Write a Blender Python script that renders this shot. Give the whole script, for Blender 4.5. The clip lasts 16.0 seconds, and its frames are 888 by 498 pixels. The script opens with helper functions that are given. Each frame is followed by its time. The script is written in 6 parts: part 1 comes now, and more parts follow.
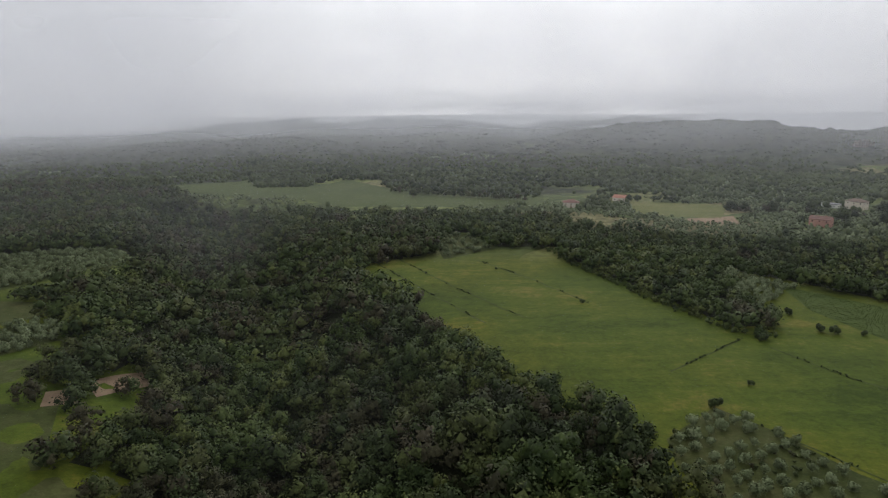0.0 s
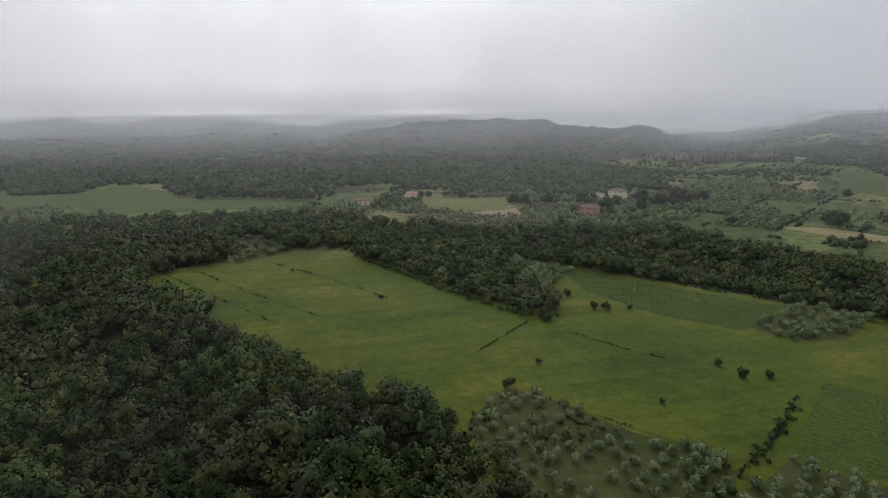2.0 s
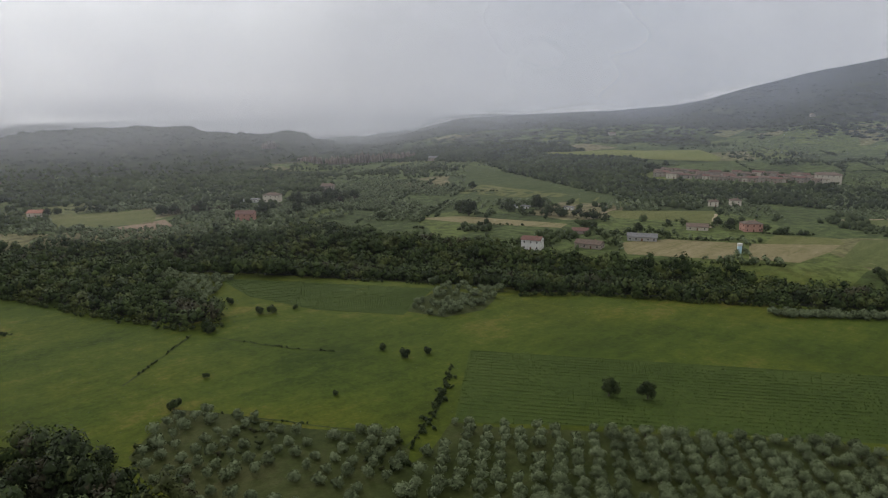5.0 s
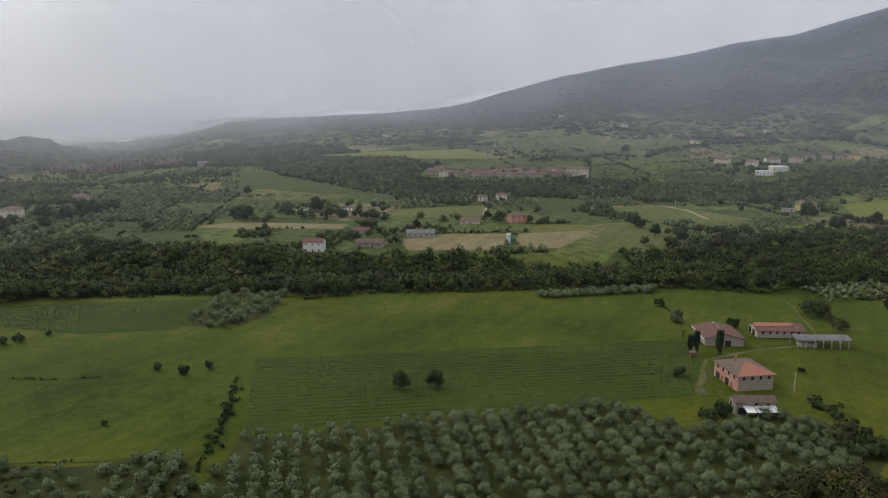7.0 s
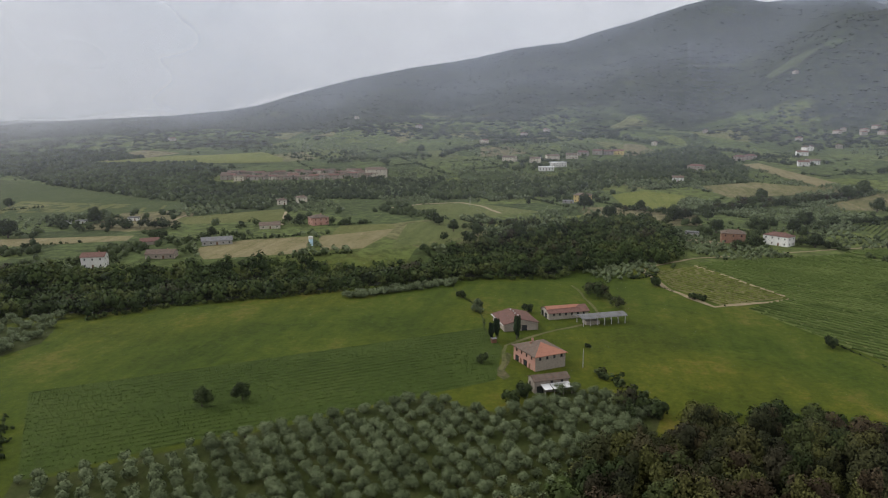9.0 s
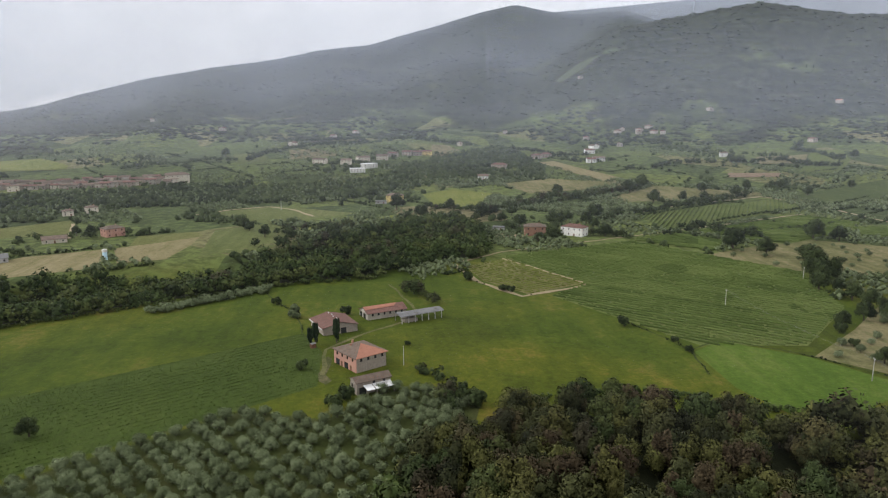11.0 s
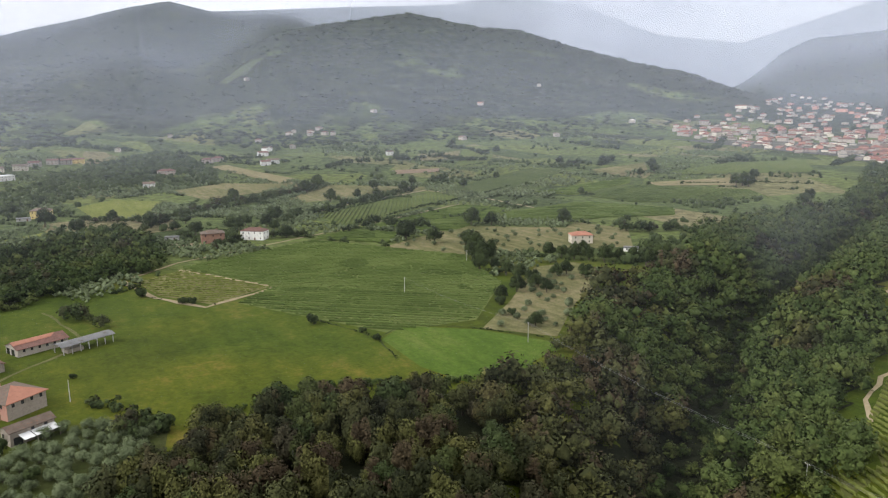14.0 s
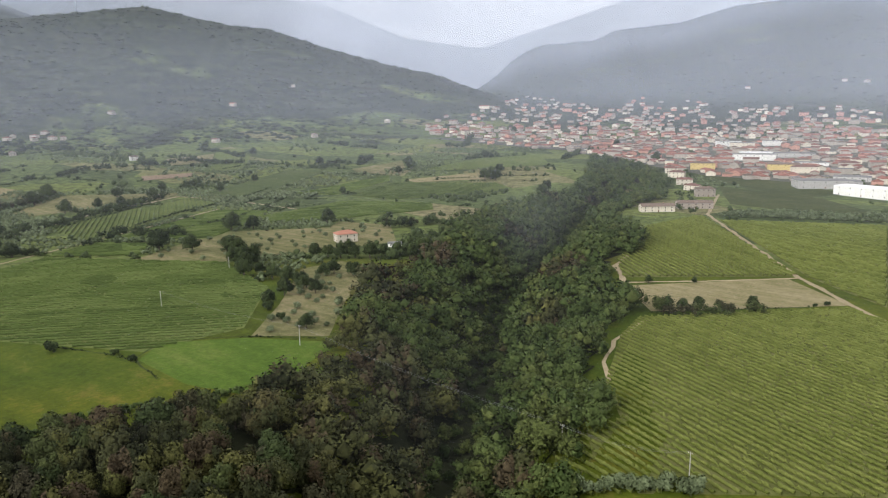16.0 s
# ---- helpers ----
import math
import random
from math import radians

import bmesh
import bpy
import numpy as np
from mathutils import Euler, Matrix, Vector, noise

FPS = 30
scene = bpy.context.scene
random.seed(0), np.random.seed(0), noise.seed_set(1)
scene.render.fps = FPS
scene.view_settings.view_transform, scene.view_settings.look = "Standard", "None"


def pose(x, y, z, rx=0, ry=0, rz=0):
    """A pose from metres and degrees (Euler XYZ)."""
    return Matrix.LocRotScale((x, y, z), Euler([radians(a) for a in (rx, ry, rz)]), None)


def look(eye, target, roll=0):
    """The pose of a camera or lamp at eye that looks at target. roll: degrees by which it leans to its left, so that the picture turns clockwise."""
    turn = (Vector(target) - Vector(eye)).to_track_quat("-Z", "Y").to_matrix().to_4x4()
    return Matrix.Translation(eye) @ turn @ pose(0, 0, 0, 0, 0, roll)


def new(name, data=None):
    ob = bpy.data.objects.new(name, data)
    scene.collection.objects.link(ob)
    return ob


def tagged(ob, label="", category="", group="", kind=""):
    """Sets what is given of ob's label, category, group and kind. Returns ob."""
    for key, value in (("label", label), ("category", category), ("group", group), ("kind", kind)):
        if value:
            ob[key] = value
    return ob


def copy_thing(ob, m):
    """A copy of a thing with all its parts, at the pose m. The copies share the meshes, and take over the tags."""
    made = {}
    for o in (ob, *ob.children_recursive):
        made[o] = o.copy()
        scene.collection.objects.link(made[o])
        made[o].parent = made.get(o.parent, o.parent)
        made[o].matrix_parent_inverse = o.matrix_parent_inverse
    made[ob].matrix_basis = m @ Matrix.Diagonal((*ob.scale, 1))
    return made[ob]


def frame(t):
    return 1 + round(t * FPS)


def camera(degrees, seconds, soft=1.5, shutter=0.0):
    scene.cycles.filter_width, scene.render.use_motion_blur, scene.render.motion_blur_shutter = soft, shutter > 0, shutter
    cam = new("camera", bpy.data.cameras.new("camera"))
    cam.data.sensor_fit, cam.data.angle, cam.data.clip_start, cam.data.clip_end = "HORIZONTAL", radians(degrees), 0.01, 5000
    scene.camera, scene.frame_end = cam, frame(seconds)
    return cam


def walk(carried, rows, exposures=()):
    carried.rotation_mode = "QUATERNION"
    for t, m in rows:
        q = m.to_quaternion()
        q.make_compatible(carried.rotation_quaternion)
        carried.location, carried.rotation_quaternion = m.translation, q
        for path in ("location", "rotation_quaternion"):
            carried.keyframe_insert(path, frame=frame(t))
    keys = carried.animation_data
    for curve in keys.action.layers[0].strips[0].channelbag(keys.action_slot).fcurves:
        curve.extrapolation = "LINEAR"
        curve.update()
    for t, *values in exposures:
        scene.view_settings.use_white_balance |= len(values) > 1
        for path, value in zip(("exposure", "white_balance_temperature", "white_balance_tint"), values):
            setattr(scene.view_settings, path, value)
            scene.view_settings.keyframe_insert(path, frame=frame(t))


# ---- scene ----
cam = camera(64.57, 16.0, 1.15)

# x, y, z in metres, yaw to the right from +y, pitch and roll in degrees
ROWS = [
    (0.0, 0.00, 0.00, 108.00, 0.00, -12.33, -0.35), (0.5, 0.40, 0.51, 107.69, 3.94, -12.36, -0.24),
    (1.0, 0.74, 0.96, 107.32, 8.22, -12.38, -0.13), (1.5, 1.05, 1.37, 106.90, 12.23, -12.37, -0.02),
    (2.0, 1.29, 1.80, 106.43, 16.73, -12.35, 0.11), (2.5, 1.55, 2.21, 105.96, 21.39, -12.25, 0.18),
    (3.0, 1.85, 2.58, 105.47, 26.03, -12.15, 0.19), (3.5, 2.21, 2.99, 104.97, 30.65, -12.03, 0.18),
    (4.0, 2.62, 3.42, 104.46, 35.29, -11.93, 0.16), (6.5, 4.72, 5.43, 101.84, 57.93, -11.53, 0.11),
    (7.0, 5.11, 5.58, 101.42, 62.41, -11.47, 0.07), (7.5, 5.53, 5.62, 101.12, 66.85, -11.40, 0.00),
    (8.0, 5.91, 5.65, 100.86, 70.97, -11.36, -0.05), (8.5, 6.26, 5.72, 100.62, 74.83, -11.33, -0.08),
    (9.0, 6.67, 5.78, 100.39, 78.61, -11.31, -0.06), (11.5, 8.84, 5.84, 99.39, 97.71, -11.12, -0.04),
    (12.0, 9.25, 5.78, 99.14, 101.57, -11.10, -0.04), (12.5, 9.67, 5.66, 98.89, 105.46, -11.08, -0.06),
    (13.0, 10.15, 5.48, 98.66, 109.62, -11.04, -0.13), (13.5, 10.64, 5.32, 98.40, 114.49, -11.02, -0.21),
    (14.0, 11.08, 5.15, 98.08, 119.78, -11.00, -0.30), (14.5, 11.39, 4.98, 97.76, 125.09, -10.99, -0.38),
    (15.0, 11.63, 4.74, 97.44, 130.33, -11.02, -0.42), (15.5, 11.85, 4.48, 97.17, 135.20, -11.04, -0.51),
    (16.0, 12.05, 4.22, 96.95, 139.02, -11.06, -0.61),
]


def aim(x, y, z, yaw, pitch, roll):
    a, b = radians(yaw), radians(pitch)
    return look((x, y, z), (x + 50 * math.sin(a) * math.cos(b), y + 50 * math.cos(a) * math.cos(b), z + 50 * math.sin(b)), roll)


walk(cam, [(t, aim(*row)) for t, *row in ROWS], exposures=[(0, -0.08), (2, -0.12), (4, -0.27), (7, -0.14), (9, 0.01), (12, 0.47), (14, 0.59), (16, 0.55)])

# ---- light ----
SUN_AZ, SUN_EL = 14.0, 32.0


def link(tree, a, b):
    tree.links.new(a, b)


def add(tree, kind, **values):
    node = tree.nodes.new(kind)
    for key, value in values.items():
        if key in node.inputs:
            node.inputs[key].default_value = value
    return node


def ramp(tree, source, stops):
    node = tree.nodes.new("ShaderNodeValToRGB")
    e = node.color_ramp.elements
    while len(e) < len(stops):
        e.new(0.5)
    for i, (p, c) in enumerate(stops):
        e[i].position, e[i].color = p, (*c, 1)
    link(tree, source, node.inputs[0])
    return node.outputs[0]


def mixed(tree, fac, a, b, mode="MIX"):
    node = tree.nodes.new("ShaderNodeMix")
    node.data_type, node.blend_type = "RGBA", mode
    for socket, value in ((node.inputs[0], fac), (node.inputs[6], a), (node.inputs[7], b)):
        if isinstance(value, (float, int)):
            socket.default_value = value
        elif isinstance(value, tuple):
            socket.default_value = (*value, 1)
        else:
            link(tree, value, socket)
    return node.outputs[2]


def maths(tree, op, a, b=0.0, clamp=False):
    node = tree.nodes.new("ShaderNodeMath")
    node.operation, node.use_clamp = op, clamp
    for socket, value in ((node.inputs[0], a), (node.inputs[1], b)):
        if isinstance(value, (float, int)):
            socket.default_value = value
        else:
            link(tree, value, socket)
    return node.outputs[0]


def spread(tree, value, lo, hi, to_lo=0.0, to_hi=1.0):
    node = add(tree, "ShaderNodeMapRange")
    node.interpolation_type = "SMOOTHSTEP"
    link(tree, value, node.inputs[0])
    for i, v in enumerate((lo, hi, to_lo, to_hi)):
        node.inputs[i + 1].default_value = v
    return node.outputs[0]


def noise_of(tree, vector, scale, detail=4.0, rough=0.55):
    node = add(tree, "ShaderNodeTexNoise", Scale=scale, Detail=detail, Roughness=rough)
    link(tree, vector, node.inputs["Vector"])
    return node.outputs[0]


def make_world():
    world = bpy.data.worlds.new("overcast_sky")
    world.use_nodes = True
    t = world.node_tree
    t.nodes.clear()
    sky = t.nodes.new("ShaderNodeTexSky")
    sky.sky_type, sky.sun_disc = "NISHITA", False
    sky.sun_elevation, sky.sun_rotation = radians(SUN_EL), radians(SUN_AZ)
    coord = t.nodes.new("ShaderNodeTexCoord").outputs["Generated"]
    up = t.nodes.new("ShaderNodeSeparateXYZ")
    link(t, coord, up.inputs[0])
    # cloud deck: greyer at the horizon, lighter overhead and in front of the sun
    deck = ramp(t, up.outputs[2], [(0.0, (0.84, 0.845, 0.87)), (0.06, (0.95, 0.95, 0.97)), (0.16, (1.0, 1.0, 1.01)), (0.5, (0.93, 0.93, 0.945)), (1.0, (0.94, 0.94, 0.94))])
    dot = t.nodes.new("ShaderNodeVectorMath")
    dot.operation = "DOT_PRODUCT"
    link(t, coord, dot.inputs[0])
    a, b = radians(SUN_AZ - 6), radians(20.0)
    dot.inputs[1].default_value = (math.sin(a) * math.cos(b), math.cos(a) * math.cos(b), math.sin(b))
    glow = spread(t, dot.outputs["Value"], 0.80, 1.0)
    stretch = t.nodes.new("ShaderNodeMapping")
    stretch.inputs["Scale"].default_value = (1.0, 1.0, 0.35)
    link(t, coord, stretch.inputs[0])
    wisps = spread(t, noise_of(t, stretch.outputs[0], 5.0, 2.0), 0.3, 0.75, 0.95, 1.06)
    deck = mixed(t, maths(t, "MULTIPLY", glow, 0.9), deck, (3.3, 3.3, 3.26))
    deck = mixed(t, 1.0, deck, wisps, "MULTIPLY")
    thin = t.nodes.new("ShaderNodeVectorMath")
    thin.operation = "SCALE"
    link(t, sky.outputs[0], thin.inputs[0])
    thin.inputs["Scale"].default_value = 0.08
    colour = mixed(t, 0.9, thin.outputs[0], deck)
    ground = t.nodes.new("ShaderNodeBackground")
    link(t, colour, ground.inputs[0])
    link(t, ground.outputs[0], t.nodes.new("ShaderNodeOutputWorld").inputs[0])
    scene.world = world


make_world()
sun = new("sun", bpy.data.lights.new("sun", "SUN"))
sun.data.energy, sun.data.angle, sun.data.color = 1.12, radians(35), (1.0, 0.97, 0.93)
sun.matrix_world = look((300 * math.sin(radians(SUN_AZ)), 300 * math.cos(radians(SUN_AZ)), 300 * math.tan(radians(SUN_EL))), (0, 0, 0))


# ---- materials ----
def material(name, rough=0.9, spec=0.2):
    m = bpy.data.materials.new(name)
    m.use_nodes = True
    t = m.node_tree
    shader = t.nodes["Principled BSDF"]
    shader.inputs["Roughness"].default_value = rough
    shader.inputs["Specular IOR Level"].default_value = spec
    return m, t, shader


def position(t):
    return t.nodes.new("ShaderNodeNewGeometry").outputs["Position"]


def relief(t, shader, height, strength, distance):
    bump = add(t, "ShaderNodeBump", Strength=strength, Distance=distance)
    link(t, height, bump.inputs["Height"])
    link(t, bump.outputs[0], shader.inputs["Normal"])


def plain(name, dark, light, scale=1.0, rough=0.85, spec=0.25, bump=0.3, wear=None, metal=0.0):
    """Grain and blotches at two scales between two tones, with patches of wear."""
    m, t, shader = material(name, rough, spec)
    where = t.nodes.new("ShaderNodeTexCoord").outputs["Object"]
    fine, wide = noise_of(t, where, 6 * scale), noise_of(t, where, 0.5 * scale)
    both = maths(t, "ADD", maths(t, "MULTIPLY", fine, 0.4), maths(t, "MULTIPLY", wide, 0.6))
    colour = ramp(t, both, [(0.3, dark), (0.7, light)])
    if wear:
        colour = mixed(t, spread(t, noise_of(t, where, 0.9 * scale, 8.0, 0.7), 0.52, 0.68), colour, wear)
    tone = spread(t, t.nodes.new("ShaderNodeObjectInfo").outputs["Random"], 0, 1, 0.88, 1.1)
    link(t, mixed(t, 1.0, colour, tone, "MULTIPLY"), shader.inputs["Base Color"])
    shader.inputs["Metallic"].default_value = metal
    relief(t, shader, fine, bump, 0.03)
    return m


def foliage(name, dark, mid, light, size=0.12, dry=None, fresh=None):
    """Leaves: each spray its own tone, each tree its own hue, some trees brown in new leaf or fresh yellow-green."""
    m, t, shader = material(name, 0.75, 0.1)
    geo = t.nodes.new("ShaderNodeNewGeometry")
    one = t.nodes.new("ShaderNodeObjectInfo").outputs["Random"]
    flat = t.nodes.new("ShaderNodeMapping")
    flat.inputs["Scale"].default_value = (1, 1, 0)
    link(t, geo.outputs["Position"], flat.inputs[0])
    cells = add(t, "ShaderNodeTexVoronoi", Scale=size)
    link(t, flat.outputs[0], cells.inputs["Vector"])
    tone = t.nodes.new("ShaderNodeSeparateColor")
    link(t, cells.outputs["Color"], tone.inputs[0])
    patch = maths(t, "ADD", maths(t, "MULTIPLY", noise_of(t, geo.outputs["Position"], size * 0.4, 1.0), 0.5), maths(t, "MULTIPLY", tone.outputs[0], 0.5))
    v = maths(t, "ADD", maths(t, "MULTIPLY", geo.outputs["Random Per Island"], 0.30), maths(t, "MULTIPLY", patch, 0.72))
    v = maths(t, "ADD", v, maths(t, "MULTIPLY", maths(t, "SUBTRACT", one, 0.5), 0.22))
    colour = ramp(t, v, [(0.22, dark), (0.5, mid), (0.85, light)])
    if dry:
        colour = mixed(t, spread(t, tone.outputs[1], 0.58, 0.8, 0, 0.75), colour, mixed(t, geo.outputs["Random Per Island"], tuple(0.4 * c for c in dry), dry))
    if fresh:
        colour = mixed(t, spread(t, tone.outputs[2], 0.72, 0.85, 0, 0.8), colour, mixed(t, geo.outputs["Random Per Island"], tuple(0.35 * c for c in fresh), fresh))
    link(t, colour, shader.inputs["Base Color"])
    return m


def grassland(name, stops, angle=0.0, streak=0.5, scale=1.0):
    m, t, shader = material(name, 0.95, 0.1)
    where = position(t)
    turn = t.nodes.new("ShaderNodeMapping")
    turn.inputs["Rotation"].default_value = (0, 0, radians(angle))
    turn.inputs["Scale"].default_value = (0.012 * scale, 0.16 * scale, 0.1)
    link(t, where, turn.inputs[0])
    lines = noise_of(t, turn.outputs[0], 1.0, 6.0, 0.6)
    wide, fine = noise_of(t, where, 0.018 * scale, 5.0, 0.6), noise_of(t, where, 0.9 * scale, 5.0, 0.7)
    v = maths(t, "ADD", maths(t, "MULTIPLY", lines, streak), maths(t, "MULTIPLY", wide, 0.75 - streak))
    v = maths(t, "ADD", v, maths(t, "MULTIPLY", fine, 0.25))
    spots = noise_of(t, where, 0.14 * scale, 6.0, 0.75)
    v = maths(t, "ADD", maths(t, "MULTIPLY", v, 0.7), maths(t, "MULTIPLY", spots, 0.3))
    tuft = spread(t, noise_of(t, where, 0.38, 8.0, 0.8), 0.36, 0.64, 0.84, 1.16)
    colour = mixed(t, 1.0, ramp(t, v, [(0.5 + (p - 0.5) * 0.55, c) for p, c in stops]), tuft, "MULTIPLY")
    link(t, colour, shader.inputs["Base Color"])
    relief(t, shader, fine, 0.6, 0.25)
    return m


def country(name):
    """Meadow near by, a patchwork of plots farther off, wooded slopes above."""
    m, t, shader = material(name, 0.95, 0.1)
    where = position(t)
    turn = t.nodes.new("ShaderNodeMapping")
    turn.inputs["Rotation"].default_value = (0, 0, radians(55))
    turn.inputs["Scale"].default_value = (0.010, 0.11, 0.1)
    link(t, where, turn.inputs[0])
    lines, wide = noise_of(t, turn.outputs[0], 1.0, 6.0, 0.6), noise_of(t, where, 0.015, 5.0, 0.6)
    fine = noise_of(t, where, 0.8, 5.0, 0.7)
    v = maths(t, "ADD", maths(t, "MULTIPLY", lines, 0.24), maths(t, "MULTIPLY", wide, 0.56))
    v = maths(t, "ADD", v, maths(t, "MULTIPLY", fine, 0.2))
    hue = noise_of(t, where, 0.006, 3.0)
    spots = noise_of(t, where, 0.13, 6.0, 0.75)
    v = maths(t, "ADD", maths(t, "MULTIPLY", v, 0.72), maths(t, "MULTIPLY", spots, 0.28))
    meadow = ramp(t, v, [(0.41, (0.029, 0.049, 0.005)), (0.48, (0.045, 0.070, 0.007)), (0.53, (0.060, 0.085, 0.009)), (0.60, (0.104, 0.104, 0.024))])
    meadow = mixed(t, spread(t, hue, 0.42, 0.58, 0.0, 0.7), meadow, mixed(t, 1.0, meadow, (1.4, 1.12, 1.0), "MULTIPLY"))
    tuft = spread(t, noise_of(t, where, 0.38, 8.0, 0.8), 0.36, 0.64, 0.84, 1.16)
    meadow = mixed(t, 1.0, meadow, tuft, "MULTIPLY")
    meadow = mixed(t, 1.0, meadow, (0.91, 0.89, 0.74), "MULTIPLY")
    cells = add(t, "ShaderNodeTexVoronoi", Scale=0.009)
    warp = t.nodes.new("ShaderNodeVectorMath")
    warp.operation = "MULTIPLY_ADD"
    bend = add(t, "ShaderNodeTexNoise", Scale=0.006)
    link(t, where, bend.inputs["Vector"])
    link(t, bend.outputs["Color"], warp.inputs[0])
    warp.inputs[1].default_value = (60, 60, 0)
    link(t, where, warp.inputs[2])
    flat = t.nodes.new("ShaderNodeMapping")
    flat.inputs["Scale"].default_value = (1, 1.5, 0.0)
    flat.inputs["Rotation"].default_value = (0, 0, 0.5)
    link(t, warp.outputs[0], flat.inputs[0])
    link(t, flat.outputs[0], cells.inputs["Vector"])
    split = t.nodes.new("ShaderNodeSeparateColor")
    link(t, cells.outputs["Color"], split.inputs[0])
    plots = ramp(t, split.outputs[0], [(0.0, (0.042, 0.058, 0.018)), (0.3, (0.064, 0.086, 0.028)), (0.6, (0.080, 0.104, 0.032)), (0.85, (0.098, 0.120, 0.032)), (0.99, (0.15, 0.135, 0.068))])
    mottle = spread(t, noise_of(t, where, 0.11, 6.0, 0.7), 0.35, 0.65, 0.55, 1.25)
    plots = mixed(t, 1.0, plots, mottle, "MULTIPLY")
    xyz = t.nodes.new("ShaderNodeSeparateXYZ")
    link(t, where, xyz.inputs[0])
    far = maths(t, "SQRT", maths(t, "ADD", maths(t, "POWER", maths(t, "ABSOLUTE", xyz.outputs[0]), 2.0), maths(t, "POWER", maths(t, "ABSOLUTE", xyz.outputs[1]), 2.0)))
    colour = mixed(t, spread(t, far, 440, 520), meadow, plots)
    forest = ramp(t, noise_of(t, where, 0.05, 8.0, 0.75), [(0.38, (0.006, 0.010, 0.006)), (0.62, (0.034, 0.043, 0.022))])
    lean = maths(t, "DIVIDE", maths(t, "SUBTRACT", xyz.outputs[1], xyz.outputs[0]), maths(t, "ADD", far, 1.0))
    high = maths(t, "ADD", maths(t, "ADD", far, spread(t, lean, 0.0, 0.6, 0.0, 900.0)), maths(t, "MULTIPLY", maths(t, "SUBTRACT", noise_of(t, where, 0.0035, 5.0, 0.6), 0.5), 2400.0))
    # clearings and terraces that follow the contours
    level = t.nodes.new("ShaderNodeMapping")
    level.inputs["Scale"].default_value = (0.0035, 0.0035, 0.022)
    link(t, where, level.inputs[0])
    glade = spread(t, noise_of(t, level.outputs[0], 1.0, 6.0, 0.6), 0.56, 0.68, 0.0, 0.42)
    step = t.nodes.new("ShaderNodeMapping")
    step.inputs["Scale"].default_value = (0.006, 0.006, 0.09)
    link(t, where, step.inputs[0])
    forest = mixed(t, 1.0, forest, spread(t, noise_of(t, step.outputs[0], 1.0, 4.0, 0.65), 0.35, 0.65, 0.78, 1.18), "MULTIPLY")
    forest = mixed(t, glade, forest, mixed(t, 1.0, plots, (0.85, 0.85, 0.85), "MULTIPLY"))
    colour = mixed(t, spread(t, high, 1650, 1900, 0.0, 0.95), colour, forest)
    link(t, colour, shader.inputs["Base Color"])
    relief(t, shader, fine, 0.6, 0.25)
    return m


def mist(name, amount, top, east, west):
    """A see-through shell that stands in for haze and thins out upwards, painted bluer and darker under the eastern
    hills than towards the sun.
    """
    m = bpy.data.materials.new(name)
    m.use_nodes = True
    t = m.node_tree
    t.nodes.clear()
    where = position(t)
    xyz = t.nodes.new("ShaderNodeSeparateXYZ")
    link(t, where, xyz.inputs[0])
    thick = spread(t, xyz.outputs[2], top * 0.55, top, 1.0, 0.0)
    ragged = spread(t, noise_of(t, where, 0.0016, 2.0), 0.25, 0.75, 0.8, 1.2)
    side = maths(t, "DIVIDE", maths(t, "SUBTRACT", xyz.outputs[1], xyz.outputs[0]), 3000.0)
    # the tint carries the haze light: dim blue eastwards, pale towards the sun
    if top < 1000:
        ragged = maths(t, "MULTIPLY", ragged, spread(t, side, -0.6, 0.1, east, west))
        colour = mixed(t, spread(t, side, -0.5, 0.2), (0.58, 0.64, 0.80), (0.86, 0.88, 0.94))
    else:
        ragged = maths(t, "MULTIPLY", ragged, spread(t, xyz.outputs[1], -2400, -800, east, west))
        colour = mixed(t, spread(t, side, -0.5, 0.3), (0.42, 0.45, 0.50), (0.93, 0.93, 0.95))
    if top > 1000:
        # extra haze put low on the shell, fading out the plain towards the sun
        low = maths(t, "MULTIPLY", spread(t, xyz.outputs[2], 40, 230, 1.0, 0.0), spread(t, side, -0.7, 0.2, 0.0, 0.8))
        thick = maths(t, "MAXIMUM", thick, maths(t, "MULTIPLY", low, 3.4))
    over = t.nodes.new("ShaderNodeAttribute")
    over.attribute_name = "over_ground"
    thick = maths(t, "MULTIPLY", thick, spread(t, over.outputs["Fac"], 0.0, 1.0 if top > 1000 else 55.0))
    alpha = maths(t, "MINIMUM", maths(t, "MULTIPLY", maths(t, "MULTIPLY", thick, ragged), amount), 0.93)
    clear = t.nodes.new("ShaderNodeBsdfTransparent")
    near, away = t.nodes.new("ShaderNodeBsdfDiffuse"), t.nodes.new("ShaderNodeBsdfTranslucent")
    for shader in (near, away):
        link(t, colour, shader.inputs[0])
    veil, whole = t.nodes.new("ShaderNodeMixShader"), t.nodes.new("ShaderNodeMixShader")
    veil.inputs[0].default_value = 0.2
    link(t, near.outputs[0], veil.inputs[1])
    link(t, away.outputs[0], veil.inputs[2])
    link(t, alpha, whole.inputs[0])
    link(t, clear.outputs[0], whole.inputs[1])
    link(t, veil.outputs[0], whole.inputs[2])
    link(t, whole.outputs[0], t.nodes.new("ShaderNodeOutputMaterial").inputs[0])
    return m


